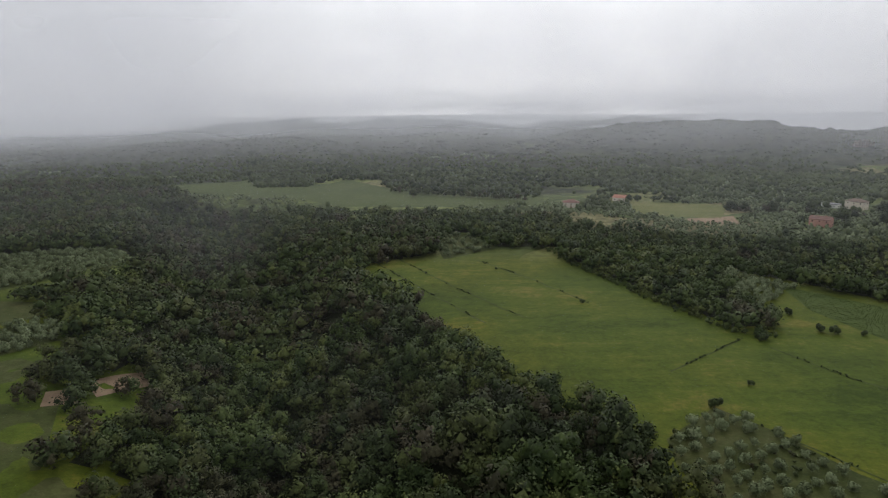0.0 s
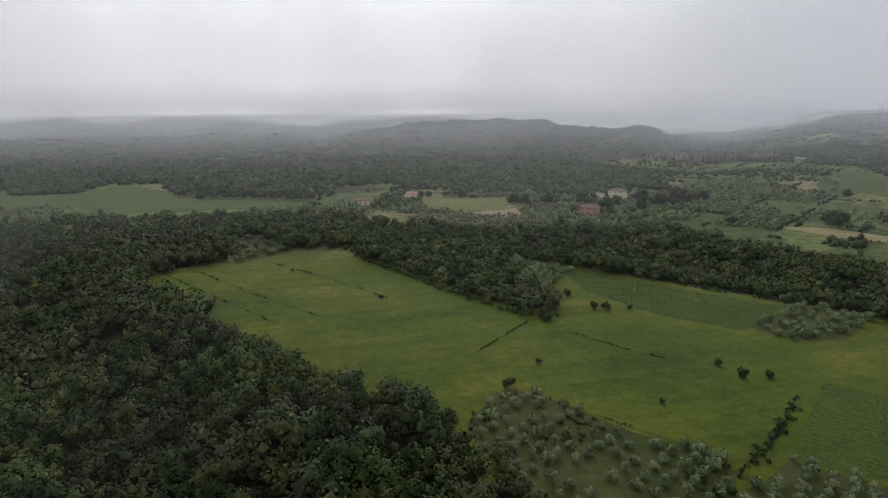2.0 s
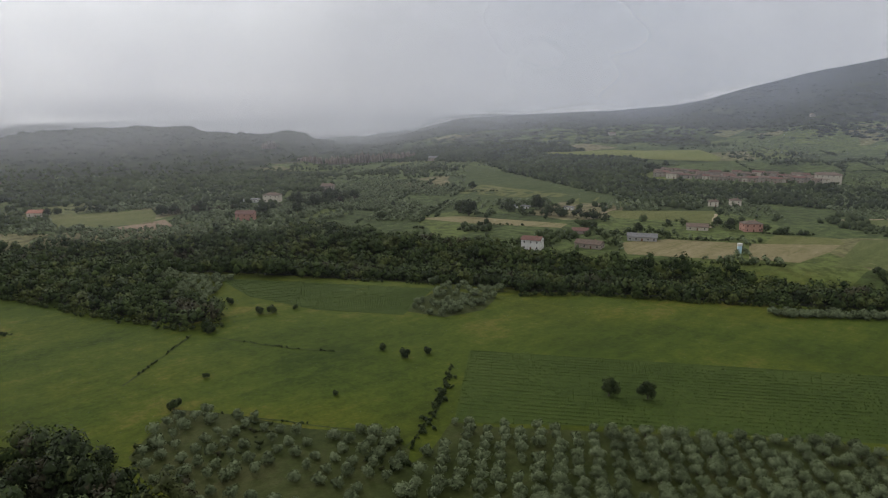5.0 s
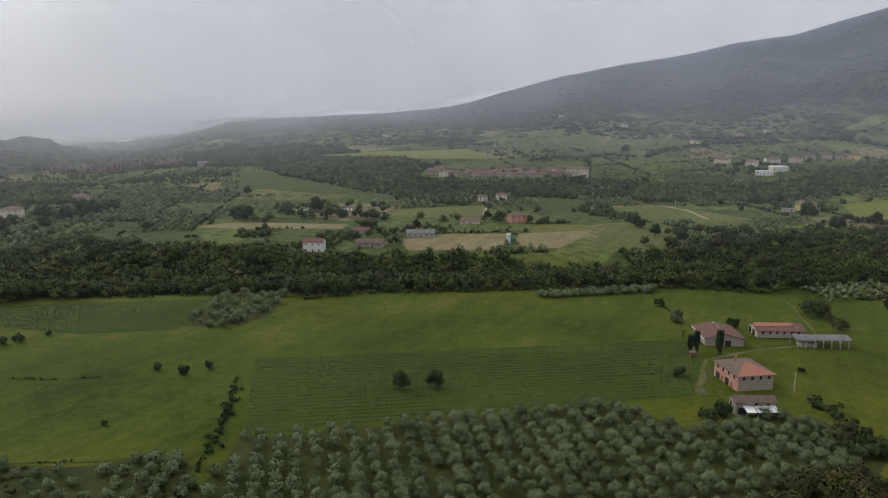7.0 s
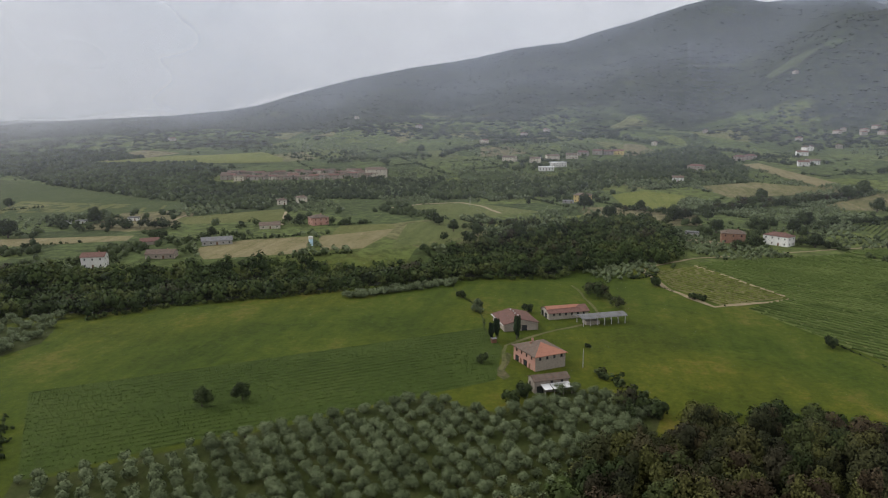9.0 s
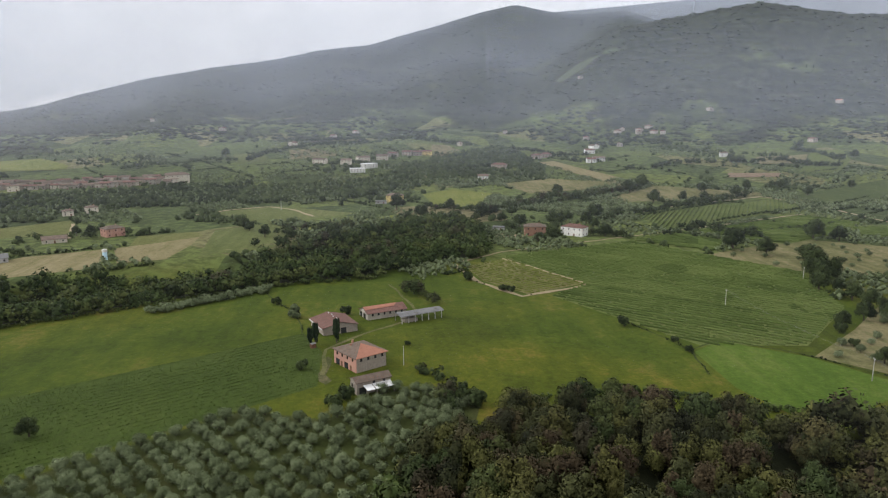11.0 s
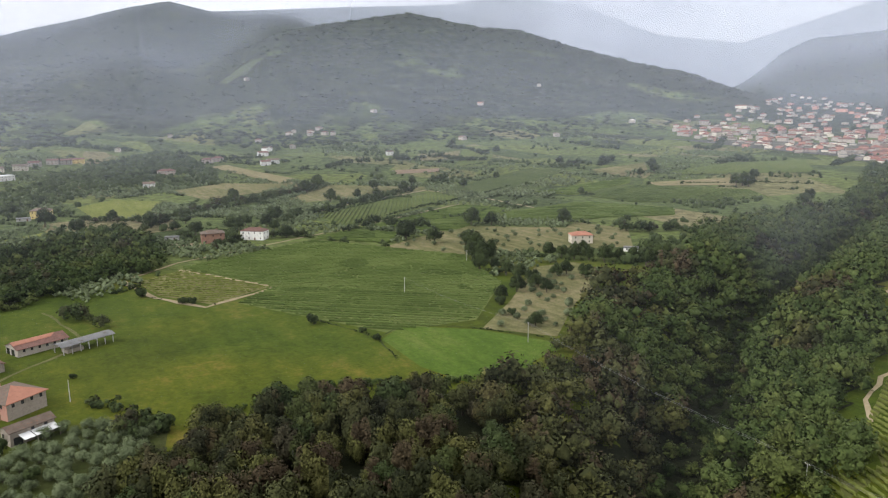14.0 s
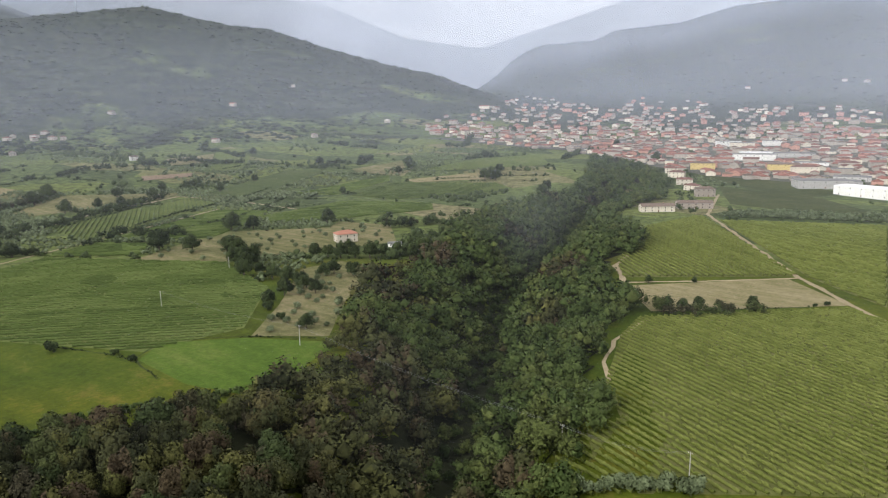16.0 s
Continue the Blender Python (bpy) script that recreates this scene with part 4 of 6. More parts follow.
FAR_VINES.append([(959, -558), (1184, -710), (1146, -740), (1044, -687), (938, -601)])
FAR_VINES.append([(732, -785), (746, -932), (693, -1037), (605, -932), (706, -780)])
FAR_VINES.append([(640, -549), (674, -658), (568, -740), (512, -709), (569, -554)])
field("green_plot", [(783, -442), (877, -635), (830, -673), (787, -604), (724, -459)], M_DARKFIELD, "dark green plot bordered by hedges", 0.07)
field("dry_field", [(1130, -581), (1132, -672), (1044, -614), (1049, -546)], M_DRY, "dry tan plot", 0.07)
field("earth_strip", [(972, -460), (956, -529), (926, -512), (934, -444)], M_EARTH, "strip of bare reddish earth", 0.12)
field("dry_field", [(816, -710), (832, -836), (766, -775), (777, -690)], M_DRY, "dry tan plot beside vines", 0.07)
field("dry_field", [(682, -687), (645, -804), (599, -759), (653, -678)], M_STRAW, "pale mown plot among vines", 0.12)
field("meadow", [(320, -865), (199, -834), (121, -734), (115, -697), (260, -732)], M_GROVE, "green meadow before the town", 0.07)
field("town_meadow", [(372, -936), (327, -1013), (185, -872), (223, -817)], M_GROVE, "green meadow below the factory halls", 0.15)
strip("farm_track", [(465, -34), (499, -69), (533, -139), (575, -221), (662, -388)], 2.2, M_TRACK, "pale gravel farm road between vineyards", 0.13)
strip("farm_track", [(651, -188), (749, -314), (787, -413), (712, -439), (581, -438)], 3, M_TRACK, "pale dirt track along the fields", 0.13)
strip("white_road", [(696, 205), (734, 175), (754, 139)], 4, M_TRACK, "white gravel road across the plain", 0.13)
strip("white_road", [(754, 139), (731, 112), (683, 86)], 4, M_TRACK, "white gravel road across the plain", 0.13)
strip("farm_track", [(460, -31), (409, -42), (376, -62), (399, -106)], 3.2, M_TRACK, "pale earth track at the vineyard edge", 0.16)
strip("farm_track", [(476, -66), (399, -106)], 2.2, M_TRACK, "pale earth track between two vineyards", 0.15)
strip("farm_track", [(127, -219), (137, -235), (146, -261), (149, -297)], 1.6, M_TRACK, "sunken pale track at the wood edge", 0.12)
strip("farm_track", [(61, -359), (117, -431), (252, -648), (299, -805)], 3.2, M_TRACK, "pale dirt track through the vineyards", 0.12)
strip("farm_track", [(117, -429), (157, -388), (190, -358)], 2.2, M_TRACK, "pale grass track along the dry strip", 0.13)
strip("farm_track", [(190, -358), (215, -395), (224, -430)], 3.2, M_TRACK, "bend of a pale track beside the wood", 0.12)
strip("farm_track", [(266, 35), (296, 37), (316, 22), (332, 4)], 1.7, M_WORN, "worn grassy drive past the barns", 0.12)
strip("farm_track", [(407, 11), (399, 8), (362, -1), (348, -4)], 1.4, M_WORN, "faint worn track behind the barns", 0.12)
strip("farm_track", [(624, 383), (560, 370)], 2.5, M_TRACK, "pale lane between gardens", 0.13)
strip("farm_track", [(653, 296), (576, 266)], 2.5, M_TRACK, "pale lane to a red house", 0.13)
field("bare_yard", [(287, 35), (284, 33), (276, 33), (266, 34), (260, 31), (256, 33), (260, 36), (267, 37), (274, 36), (283, 37)], M_YARD, "worn yard of bare earth and thin grass by the farmhouse", 0.11)
strip("farm_yard", [(570, -74), (557, -97)], 14, M_TRACK, "pale gravel yard before a brick house", 0.12)
FAR_WOODS.append([(242, 1111), (464, 1141), (661, 1110), (702, 1006), (390, 652), (293, 718), (184, 796)])
FAR_WOODS.append([(-331, 1206), (-245, 1167), (-151, 802), (-207, 779)])
FAR_WOODS.append([(861, 781), (995, 746), (1011, 583), (742, 434), (736, 353), (657, 317), (672, 422), (664, 496)])
FAR_WOODS.append([(640, 584), (736, 464), (699, 398), (738, 338), (754, 277), (767, 230), (823, 170), (933, 194), (922, 226), (929, 287), (886, 326), (842, 386), (830, 472), (893, 562), (916, 666), (847, 680), (716, 653)])
FAR_WOODS.append([(770, 175), (803, 79), (857, 17), (957, -58), (1042, -134), (1079, -180), (925, -176), (990, -205), (1091, -222), (1272, -213), (1368, -178), (1288, -122), (1198, -55), (1099, 2), (1017, 18), (952, 62), (955, 106), (910, 157), (890, 200)])
FAR_WOODS.append([(-241, 861), (-177, 843), (-143, 919), (-83, 920), (-66, 821), (103, 749), (115, 835), (254, 842), (279, 928), (167, 931), (115, 999), (10, 1276), (-105, 1325), (-241, 1330), (-390, 1413)])
FAR_WOODS.append([(261, 865), (394, 802), (433, 744), (475, 691), (531, 762), (503, 836), (553, 1104), (385, 849), (329, 936)])
FAR_WOODS.append([(943, 1345), (1242, 1005), (1027, 581), (912, 734), (854, 856), (885, 1036)])
TREE_LINES.append([(642, -62), (738, -115), (808, -177), (831, -246), (889, -322)])
TREE_LINES.append([(551, 65), (590, 30), (611, -1)])
TREE_LINES.append([(731, -27), (698, -80), (724, -117), (799, -205), (863, -298)])
TREE_LINES.append([(266, 650), (333, 628), (387, 596), (451, 608)])
TREE_LINES.append([(473, 709), (459, 601)])
TREE_LINES.append([(538, -98), (568, -137), (548, -180)])
TREE_LINES.append([(392, 2), (375, -7), (361, -14)])
TREE_LINES.append([(455, -426), (427, -447), (400, -458)])
TREE_LINES.append([(-61, 803), (-2, 768), (86, 727)])
TREE_LINES.append([(584, 104), (612, 40), (636, 1)])
TREE_LINES.append([(162, -312), (145, -313), (126, -328), (112, -341)])
TREE_LINES.append([(243, -10), (231, -16), (225, -23)])
FAR_BELTS, FAR_HEDGES = [], []
FAR_BELTS.append([(220, 730), (243, 692)])
FAR_BELTS.append([(273, 671), (295, 677), (304, 683)])
FAR_BELTS.append([(307, 661), (324, 656)])
FAR_BELTS.append([(403, 613), (442, 622), (473, 626)])
FAR_BELTS.append([(310, 461), (333, 465), (344, 474)])
FAR_BELTS.append([(922, 580), (975, 565), (921, 495)])
FAR_BELTS.append([(1073, 404), (1119, 356), (1072, 306)])
FAR_BELTS.append([(1165, 333), (1169, 244), (1284, 232), (1409, 150), (1567, 70)])
FAR_BELTS.append([(534, 459), (517, 417), (540, 394), (542, 342)])
FAR_BELTS.append([(536, 106), (546, 80), (565, 56), (593, 29)])
FAR_BELTS.append([(636, -186), (670, -211), (689, -246), (725, -304), (768, -356), (807, -410)])
FAR_BELTS.append([(558, -213), (588, -251), (551, -260), (542, -285)])
FAR_BELTS.append([(1042, -374), (1084, -437), (1068, -514), (1085, -600), (1011, -605), (994, -650)])
FAR_BELTS.append([(1208, -690), (1120, -690), (1040, -670)])
FAR_BELTS.append([(1345, -175), (1297, -238), (1205, -271), (1221, -336)])
FAR_BELTS.append([(1524, -471), (1430, -490), (1383, -546)])
FAR_BELTS.append([(841, -458), (862, -485), (842, -505)])
FAR_BELTS.append([(1554, 23), (1428, -68), (1410, -157)])
FAR_BELTS.append([(1476, 224), (1553, 142), (1610, 73)])
FAR_BELTS.append([(1480, 514), (1518, 441), (1582, 345)])
FAR_BELTS.append([(899, -682), (851, -688), (901, -753), (848, -755), (920, -847)])
FAR_BELTS.append([(444, -419), (426, -418), (420, -439), (416, -455)])
FAR_BELTS.append([(751, -911), (765, -971), (734, -959)])
FAR_BELTS.append([(917, -1048), (874, -1045), (979, -1207)])
FAR_BELTS.append([(1109, -886), (1022, -899), (979, -917)])
FAR_BELTS.append([(627, -1011), (651, -1117), (635, -1175)])
FAR_HEDGES.append([(626, -284), (667, -345), (708, -425), (766, -530)])
FAR_HEDGES.append([(957, -573), (980, -650), (929, -686)])
FAR_HEDGES.append([(636, -186), (673, -241), (766, -369)])
FAR_HEDGES.append([(567, -288), (589, -358), (649, -443), (714, -528)])
FAR_HEDGES.append([(619, -761), (646, -724), (658, -726)])
FAR_HEDGES.append([(687, -470), (691, -529), (662, -551)])
FAR_HEDGES.append([(492, 310), (497, 278), (509, 259), (530, 226)])
FAR_HEDGES.append([(609, 107), (631, 64), (662, 25)])
FAR_HEDGES.append([(630, 680), (598, 582), (635, 554)])
FAR_HEDGES.append([(709, 346), (732, 329)])
FAR_HEDGES.append([(471, 614), (536, 608), (576, 597)])
FAR_HEDGES.append([(317, 630), (332, 589), (368, 559)])
SOLO_O += [(569, 57, 1.5), (787, 88, 0.88), (753, 64, 0.6), (818, 55, 1.12), (830, 35, 1.25), (724, 6, 1.62), (986, 530, 1.25), (1226, 293, 1.5), (625, 589, 1.25), (475, 452, 1.62), (483, 471, 1.25), (339, 590, 1.62), (395, 620, 1.6), (406, 602, 1.5), (432, 616, 1.5), (402, 492, 0.88), (651, -180, 1.62), (758, -275, 1.62), (769, -312, 1.25), (766, -335, 1.25)]
SOLO_O += [(795, -386, 1.4), (847, -469, 1.12), (784, -466, 1.25), (825, -545, 1.12), (608, -101, 1.38), (1198, -524, 1.0), (1081, -516, 1.38), (1228, -712, 1.25), (1259, -827, 1.25), (783, -799, 1.62), (736, -730, 1.12), (664, -672, 0.6), (644, -711, 0.5), (608, -787, 1.4), (620, -821, 1.5), (636, -1212, 1.5), (488, -1053, 1.62), (943, -1310, 1.5), (878, -1481, 1.5)]
SHRUB_LINES.append([(-60, 485), (-34, 432), (-7, 377), (20, 325)])
SHRUB_LINES.append([(-33, 468), (6, 391), (39, 334)])
SHRUB_LINES.append([(22, 458), (53, 407), (77, 357)])
SHRUB_LINES.append([(90, 263), (114, 283), (135, 302)])
SHRUB_LINES.append([(142, 288), (157, 255), (172, 234)])
SHRUB_LINES.append([(193, 193), (166, 171), (144, 158), (133, 153)])
SHRUB_LINES.append([(325, -103), (298, -114), (284, -116), (297, -136), (277, -161), (248, -182)])
SHRUB_LINES.append([(283, -117), (256, -113)])
SHRUB_LINES.append([(394, 79), (371, 69), (351, 57), (310, 47)])
SHRUB_LINES.append([(525, -84), (569, -141), (585, -222)])
SHRUB_LINES.append([(727, -267), (776, -365), (795, -413)])
SHRUB_LINES.append([(461, -27), (411, -40), (385, -57), (376, -72)])
SHRUB_LINES.append([(152, -310), (122, -341), (96, -368)])
SHRUB_LINES.append([(107, 212), (122, 187), (136, 166)])
SHRUB_LINES.append([(825, -502), (858, -602), (912, -728)])
SHRUB_LINES.append([(719, -466), (757, -547), (765, -586)])
SOLO_B += [(116, 249, 0.7), (184, 226, 0.9), (185, 213, 1.3), (195, 209, 1.0), (142, 201, 0.6), (33, 432, 0.5), (73, 358, 0.6), (142, 298, 1.2), (174, 309, 1.3), (179, 306, 1.3), (172, 335, 1.2), (191, 304, 0.8), (95, 230, 1.3), (273, 44, 1.3), (368, 69, 1.4), (319, -100, 1.6), (416, -37, 1.6), (389, -53, 1.2), (386, -57, 1.1), (220, 16, 1.2), (238, -16, 1.6), (234, -20, 1.8), (299, 2, 0.7), (348, 32, 1.4), (265, -3, 0.8), (242, 25, 1.6), (235, 28, 1.5), (303, -195, 1.5)]
SOLO_B += [(284, -189, 1.1), (296, -115, 0.8), (282, -116, 0.9), (415, -36, 1.6), (389, -54, 1.2), (90, -376, 0.8), (94, -370, 0.6)]
SOLO_O += [(212, 132, 0.72), (220, 121, 0.72), (612, 136, 1.12), (573, 112, 1.12), (558, 89, 1.12), (551, 433, 1.5), (731, -49, 1.12), (830, -185, 1.5), (891, -305, 1.5), (669, -75, 1.5), (865, -279, 1.25), (666, -17, 1.38), (638, -4, 1.25), (603, 130, 0.88), (498, -239, 1.75), (473, -251, 1.35), (534, -322, 1.6), (524, -337, 1.2), (497, -395, 1.4), (425, -256, 1.6), (400, -250, 1.6), (378, -231, 1.3), (320, -218, 1.0), (324, -233, 0.8), (263, -188, 0.8), (339, -269, 0.9), (326, -273, 1.0), (842, -421, 1.25)]
SOLO_O += [(830, -361, 1.38), (751, -773, 1.5), (595, -753, 1.62), (583, -761, 1.62), (658, -554, 1.0), (881, -304, 1.62), (844, -277, 1.62), (841, -187, 1.38), (1072, -711, 1.5), (460, -687, 1.5), (859, -771, 1.62), (896, -714, 1.5), (615, -334, 0.3), (179, -365, 0.5), (159, -381, 0.4), (137, -332, 0.7), (143, -326, 0.6), (117, -349, 0.7), (592, -761, 1.5), (753, -773, 1.38), (477, -722, 1.5), (-33, 759, 1.12), (269, 651, 1.12), (281, 650, 1.12), (302, 637, 1.25), (339, 638, 1.12), (368, 575, 1.25), (353, 566, 0.6)]
SOLO_O += [(467, 616, 1.25), (168, 745, 1.12), (199, 715, 0.88), (191, 717, 0.88), (620, -132, 1.25), (614, -137, 1.25), (620, -163, 1.25), (599, -164, 1.0), (555, -161, 1.0), (676, -105, 1.12), (637, -149, 1.12), (641, -90, 0.88), (588, 265, 0.88), (590, 254, 0.88), (509, 296, 0.88)]
SOLO_O += [(389, -295, 1.06), (382, -300, 1.0), (372, -303, 1.12), (364, -309, 1.0), (356, -315, 1.12), (352, -325, 1.0), (347, -333, 1.12), (332, -329, 1.25), (453, -269, 1.31), (408, -245, 1.38), (395, -244, 1.12), (374, -240, 0.9), (356, -236, 1.0), (344, -237, 1.0), (333, -238, 0.9), (324, -236, 0.8), (310, -231, 0.8), (339, -262, 0.9), (312, -202, 0.8), (390, -327, 0.88), (343, -355, 1.25)]
SOLO_V += [(344, 57, 2.2)]
SOLO_C += [(301, 44, 0.85), (304, 42, 0.95), (305, 33, 1.05), (137, 672, 0.6), (141, 671, 0.6), (1668, -926, 1.0), (1687, -954, 1.0), (1750, -1018, 1.0), (1742, -1031, 1.0), (1816, -220, 0.9), (1607, -984, 1.0)]

for i, poly in enumerate(FAR_VINES):
    field("vine_plot", poly, M_FAR_VINE, "far plot of vines on grassy ground", 0.09)
    vineyard(poly, (118, 205, 215, 150, 200, 205, 130, 160, 165)[i], 4.2, 2.6, 1.6, joined=True, mat=M_VINE_DULL)


# ---- buildings ----
def box(w, d, h, x=0.0, y=0.0, z=0.0):
    """Points and faces of a block, its base centre at x, y, z."""
    v = [(x + i * w / 2, y + j * d / 2, z + k * h) for k in (0, 1) for i, j in ((-1, -1), (1, -1), (1, 1), (-1, 1))]
    return v, [(3, 2, 1, 0), (4, 5, 6, 7), (0, 1, 5, 4), (1, 2, 6, 5), (2, 3, 7, 6), (3, 0, 4, 7)]


def solid(name, verts, faces, mat, parent=None, label="", place=(0, 0, 0), turn=0.0):
    me = bpy.data.meshes.new(name)
    me.from_pydata([tuple(v) for v in verts], [], [tuple(f) for f in faces])
    me.materials.append(mat)
    ob = new(name, me)
    ob.location, ob.rotation_euler = place, (0, 0, turn)
    if parent:
        ob.parent = parent
    return tagged(ob, label)


def shared(name, me, parent, place, turn=0.0, label=""):
    ob = new(name, me)
    ob.parent, ob.location, ob.rotation_euler = parent, place, (0, 0, turn)
    return tagged(ob, label)


def mesh_block(name, w, d, h, mat):
    me = bpy.data.meshes.new(name)
    v, f = box(w, d, h)
    me.from_pydata(v, [], f)
    me.materials.append(mat)
    return me


def walls_of(w, d, h, rise, gable):
    """A house body with 0.4 m thick walls seen from outside; gable ends rise to the ridge."""
    if not gable:
        return box(w, d, h + 1.0, z=-1.0)
    v = [(-w / 2, -d / 2, -1), (w / 2, -d / 2, -1), (w / 2, d / 2, -1), (-w / 2, d / 2, -1), (-w / 2, -d / 2, h), (w / 2, -d / 2, h), (w / 2, d / 2, h), (-w / 2, d / 2, h), (-w / 2, 0, h + rise), (w / 2, 0, h + rise)]
    return v, [(3, 2, 1, 0), (0, 1, 5, 4), (2, 3, 7, 6), (1, 2, 6, 9, 5), (3, 0, 4, 8, 7), (4, 5, 9, 8), (6, 7, 8, 9)]


def roof_of(w, d, h, rise, kind, out=0.55, thick=0.22):
    W, D = w / 2 + out, d / 2 + out
    drop = rise * out / (d / 2)
    if kind == "flat":
        v, f = box(w + 0.4, d + 0.4, 0.5, z=h)
        v2, f2 = box(w - 0.4, d - 0.4, 0.2, z=h + 0.35)
        return v + v2, f + [tuple(i + 8 for i in q) for q in f2]
    r = 0.0 if kind == "gable" else min(D * 0.95, W - 0.6)
    lo = [(-W, -D, h - drop), (W, -D, h - drop), (W, D, h - drop), (-W, D, h - drop), (-W + r, 0, h + rise), (W - r, 0, h + rise)]
    v = [(x, y, z + 0.03) for x, y, z in lo] + [(x, y, z + thick + 0.03) for x, y, z in lo]
    top = [(6, 7, 11, 10), (8, 9, 10, 11), (7, 8, 11), (9, 6, 10)] if kind == "hip" else [(6, 7, 11, 10), (8, 9, 10, 11)]
    under = [tuple(i - 6 for i in q)[::-1] for q in top]
    if kind == "hip":
        rim = [(0, 1, 7, 6), (1, 2, 8, 7), (2, 3, 9, 8), (3, 0, 6, 9)]
    else:
        rim = [(0, 1, 7, 6), (2, 3, 9, 8), (1, 5, 11, 7), (5, 2, 8, 11), (3, 4, 10, 9), (4, 0, 6, 10)]
    return v, top + under + rim


WINDOW = mesh_block("window", 0.95, 0.12, 1.25, M_GLASS)
DOOR = mesh_block("door", 1.2, 0.12, 2.1, M_DOOR)
GATE = mesh_block("gateway", 2.6, 0.12, 2.7, M_GLASS)
SILL = mesh_block("sill", 1.2, 0.2, 0.1, M_CONCRETE)
CHIMNEY = mesh_block("chimney", 0.7, 0.6, 1.5, M_WALL_BRICK)


def house(label, x, y, heading, w, d, h, kind, wall, roof, rise=None, openings=True, category="house", name="house", group="", chimney=True, sink=0.0):
    """A house whose long side w lies along its own x; heading turns it, in degrees."""
    root = tagged(new(name), label, category, group)
    root.location, root.rotation_euler = (x, y, ground_z(x, y) - sink), (0, 0, radians(heading))
    rise = rise or d * 0.19
    solid("wall", *walls_of(w, d, h, rise, kind == "gable"), wall, root)
    top = solid("roof", *roof_of(w, d, h, rise, kind), roof, root)
    if not openings:
        return root
    floors = [1.0] if h < 4.6 else [1.0, h - 2.2]
    for side, length, half, turn in ((0, w, d / 2, 0), (2, w, d / 2, math.pi), (1, d, w / 2, math.pi / 2), (3, d, w / 2, -math.pi / 2)):
        n = max(1, min(5, int(length / 4.4)))
        for i in range(n):
            u = (i - (n - 1) / 2) * length / n
            for z in floors:
                px, py = ((u, -half), (half, u), (-u, half), (-half, -u))[side]
                if z == 1.0 and i == n // 2 and side in (0, 2):
                    shared("door", DOOR, root, (px, py, 0.0), turn)
                else:
                    shared("window", WINDOW, root, (px, py, z), turn)
    if chimney and kind != "flat":
        shared("chimney", CHIMNEY, top, (w * 0.2, d * 0.1, h + rise * 0.6))
    return root


WALLS = {"CREAM": M_WALL_CREAM, "WHITE": M_WALL_WHITE, "PINK": M_WALL_PINK, "STONE": M_WALL_STONE, "BRICK": M_WALL_BRICK, "YELLOW": M_WALL_YELLOW, "BLUE": M_BLUE, "CONCRETE": M_CONCRETE, "TOWN": M_WALL_TOWN}
ROOFS = {"RED": M_ROOF_RED, "NEW": M_ROOF_NEW, "OLD": M_ROOF_OLD, "METAL": M_ROOF_METAL, "WHITE": M_WHITE, "CREAM": M_WALL_CREAM}
WORDS = {"RED": "red tile", "NEW": "orange tile", "OLD": "weathered tile", "METAL": "grey metal", "WHITE": "white sheet", "CREAM": "pale tile"}
TAKEN = []


def put_houses(rows):
    for x, y, w, h, wall, roof, kind in rows:
        if math.hypot(x, y) > 1450 and kind == "flat":
            kind, roof = "gable", "OLD"
        if math.hypot(x, y) > 1450:
            wall, w = "TOWN", min(w, 14)
        if wall == "PINK" and math.hypot(x, y) > 1100:
            wall, w = "TOWN", min(w, 16)
        if math.hypot(x, y) > 1200 and kind != "flat":
            w, h = max(12, min(w, 17)), min(h, 6.0)
        deep = min(w * 0.75, 11.0) if kind != "flat" else min(w * 0.6, 26.0)
        what = "shed" if h < 3.3 else ("factory hall" if kind == "flat" and w > 28 else "house")
        turn = rng.uniform(-40, 40) if math.hypot(x, y) > 1400 else -math.degrees(math.atan2(x, y)) + rng.uniform(-28, 28)
        house(f"{'plastered' if wall == 'TOWN' else wall.lower()} {what} with a {WORDS[roof]} roof", x, y, turn, w, deep, h, kind, WALLS[wall], ROOFS[roof],
              openings=math.hypot(x, y) < 1500, category=what, name=what.replace(" ", "_"), chimney=what == "house")
        TAKEN.append((x, y, w * 0.5 + 4))


put_houses([(125, 685, 15, 5.1, 'CREAM', 'RED', 'hip'),
            (185, 725, 15, 3.6, 'CREAM', 'NEW', 'gable'),
            (313, 574, 16, 6.4, 'PINK', 'RED', 'gable'),
            (393, 662, 17, 7.5, 'CREAM', 'OLD', 'hip'),
            (376, 675, 15, 3.1, 'WHITE', 'METAL', 'flat'),
            (496, 707, 14, 5.6, 'STONE', 'OLD', 'gable'),
            (255, 1127, 21, 5.6, 'CREAM', 'RED', 'gable'),
            (246, 1129, 13, 4.7, 'CREAM', 'RED', 'gable'),
            (433, 290, 19, 3.4, 'STONE', 'OLD', 'gable'),
            (486, 278, 22, 3.2, 'CONCRETE', 'METAL', 'gable'),
            (476, 328, 13, 2.6, 'STONE', 'RED', 'gable'),
            (561, 270, 17, 3.0, 'CREAM', 'OLD', 'gable')])
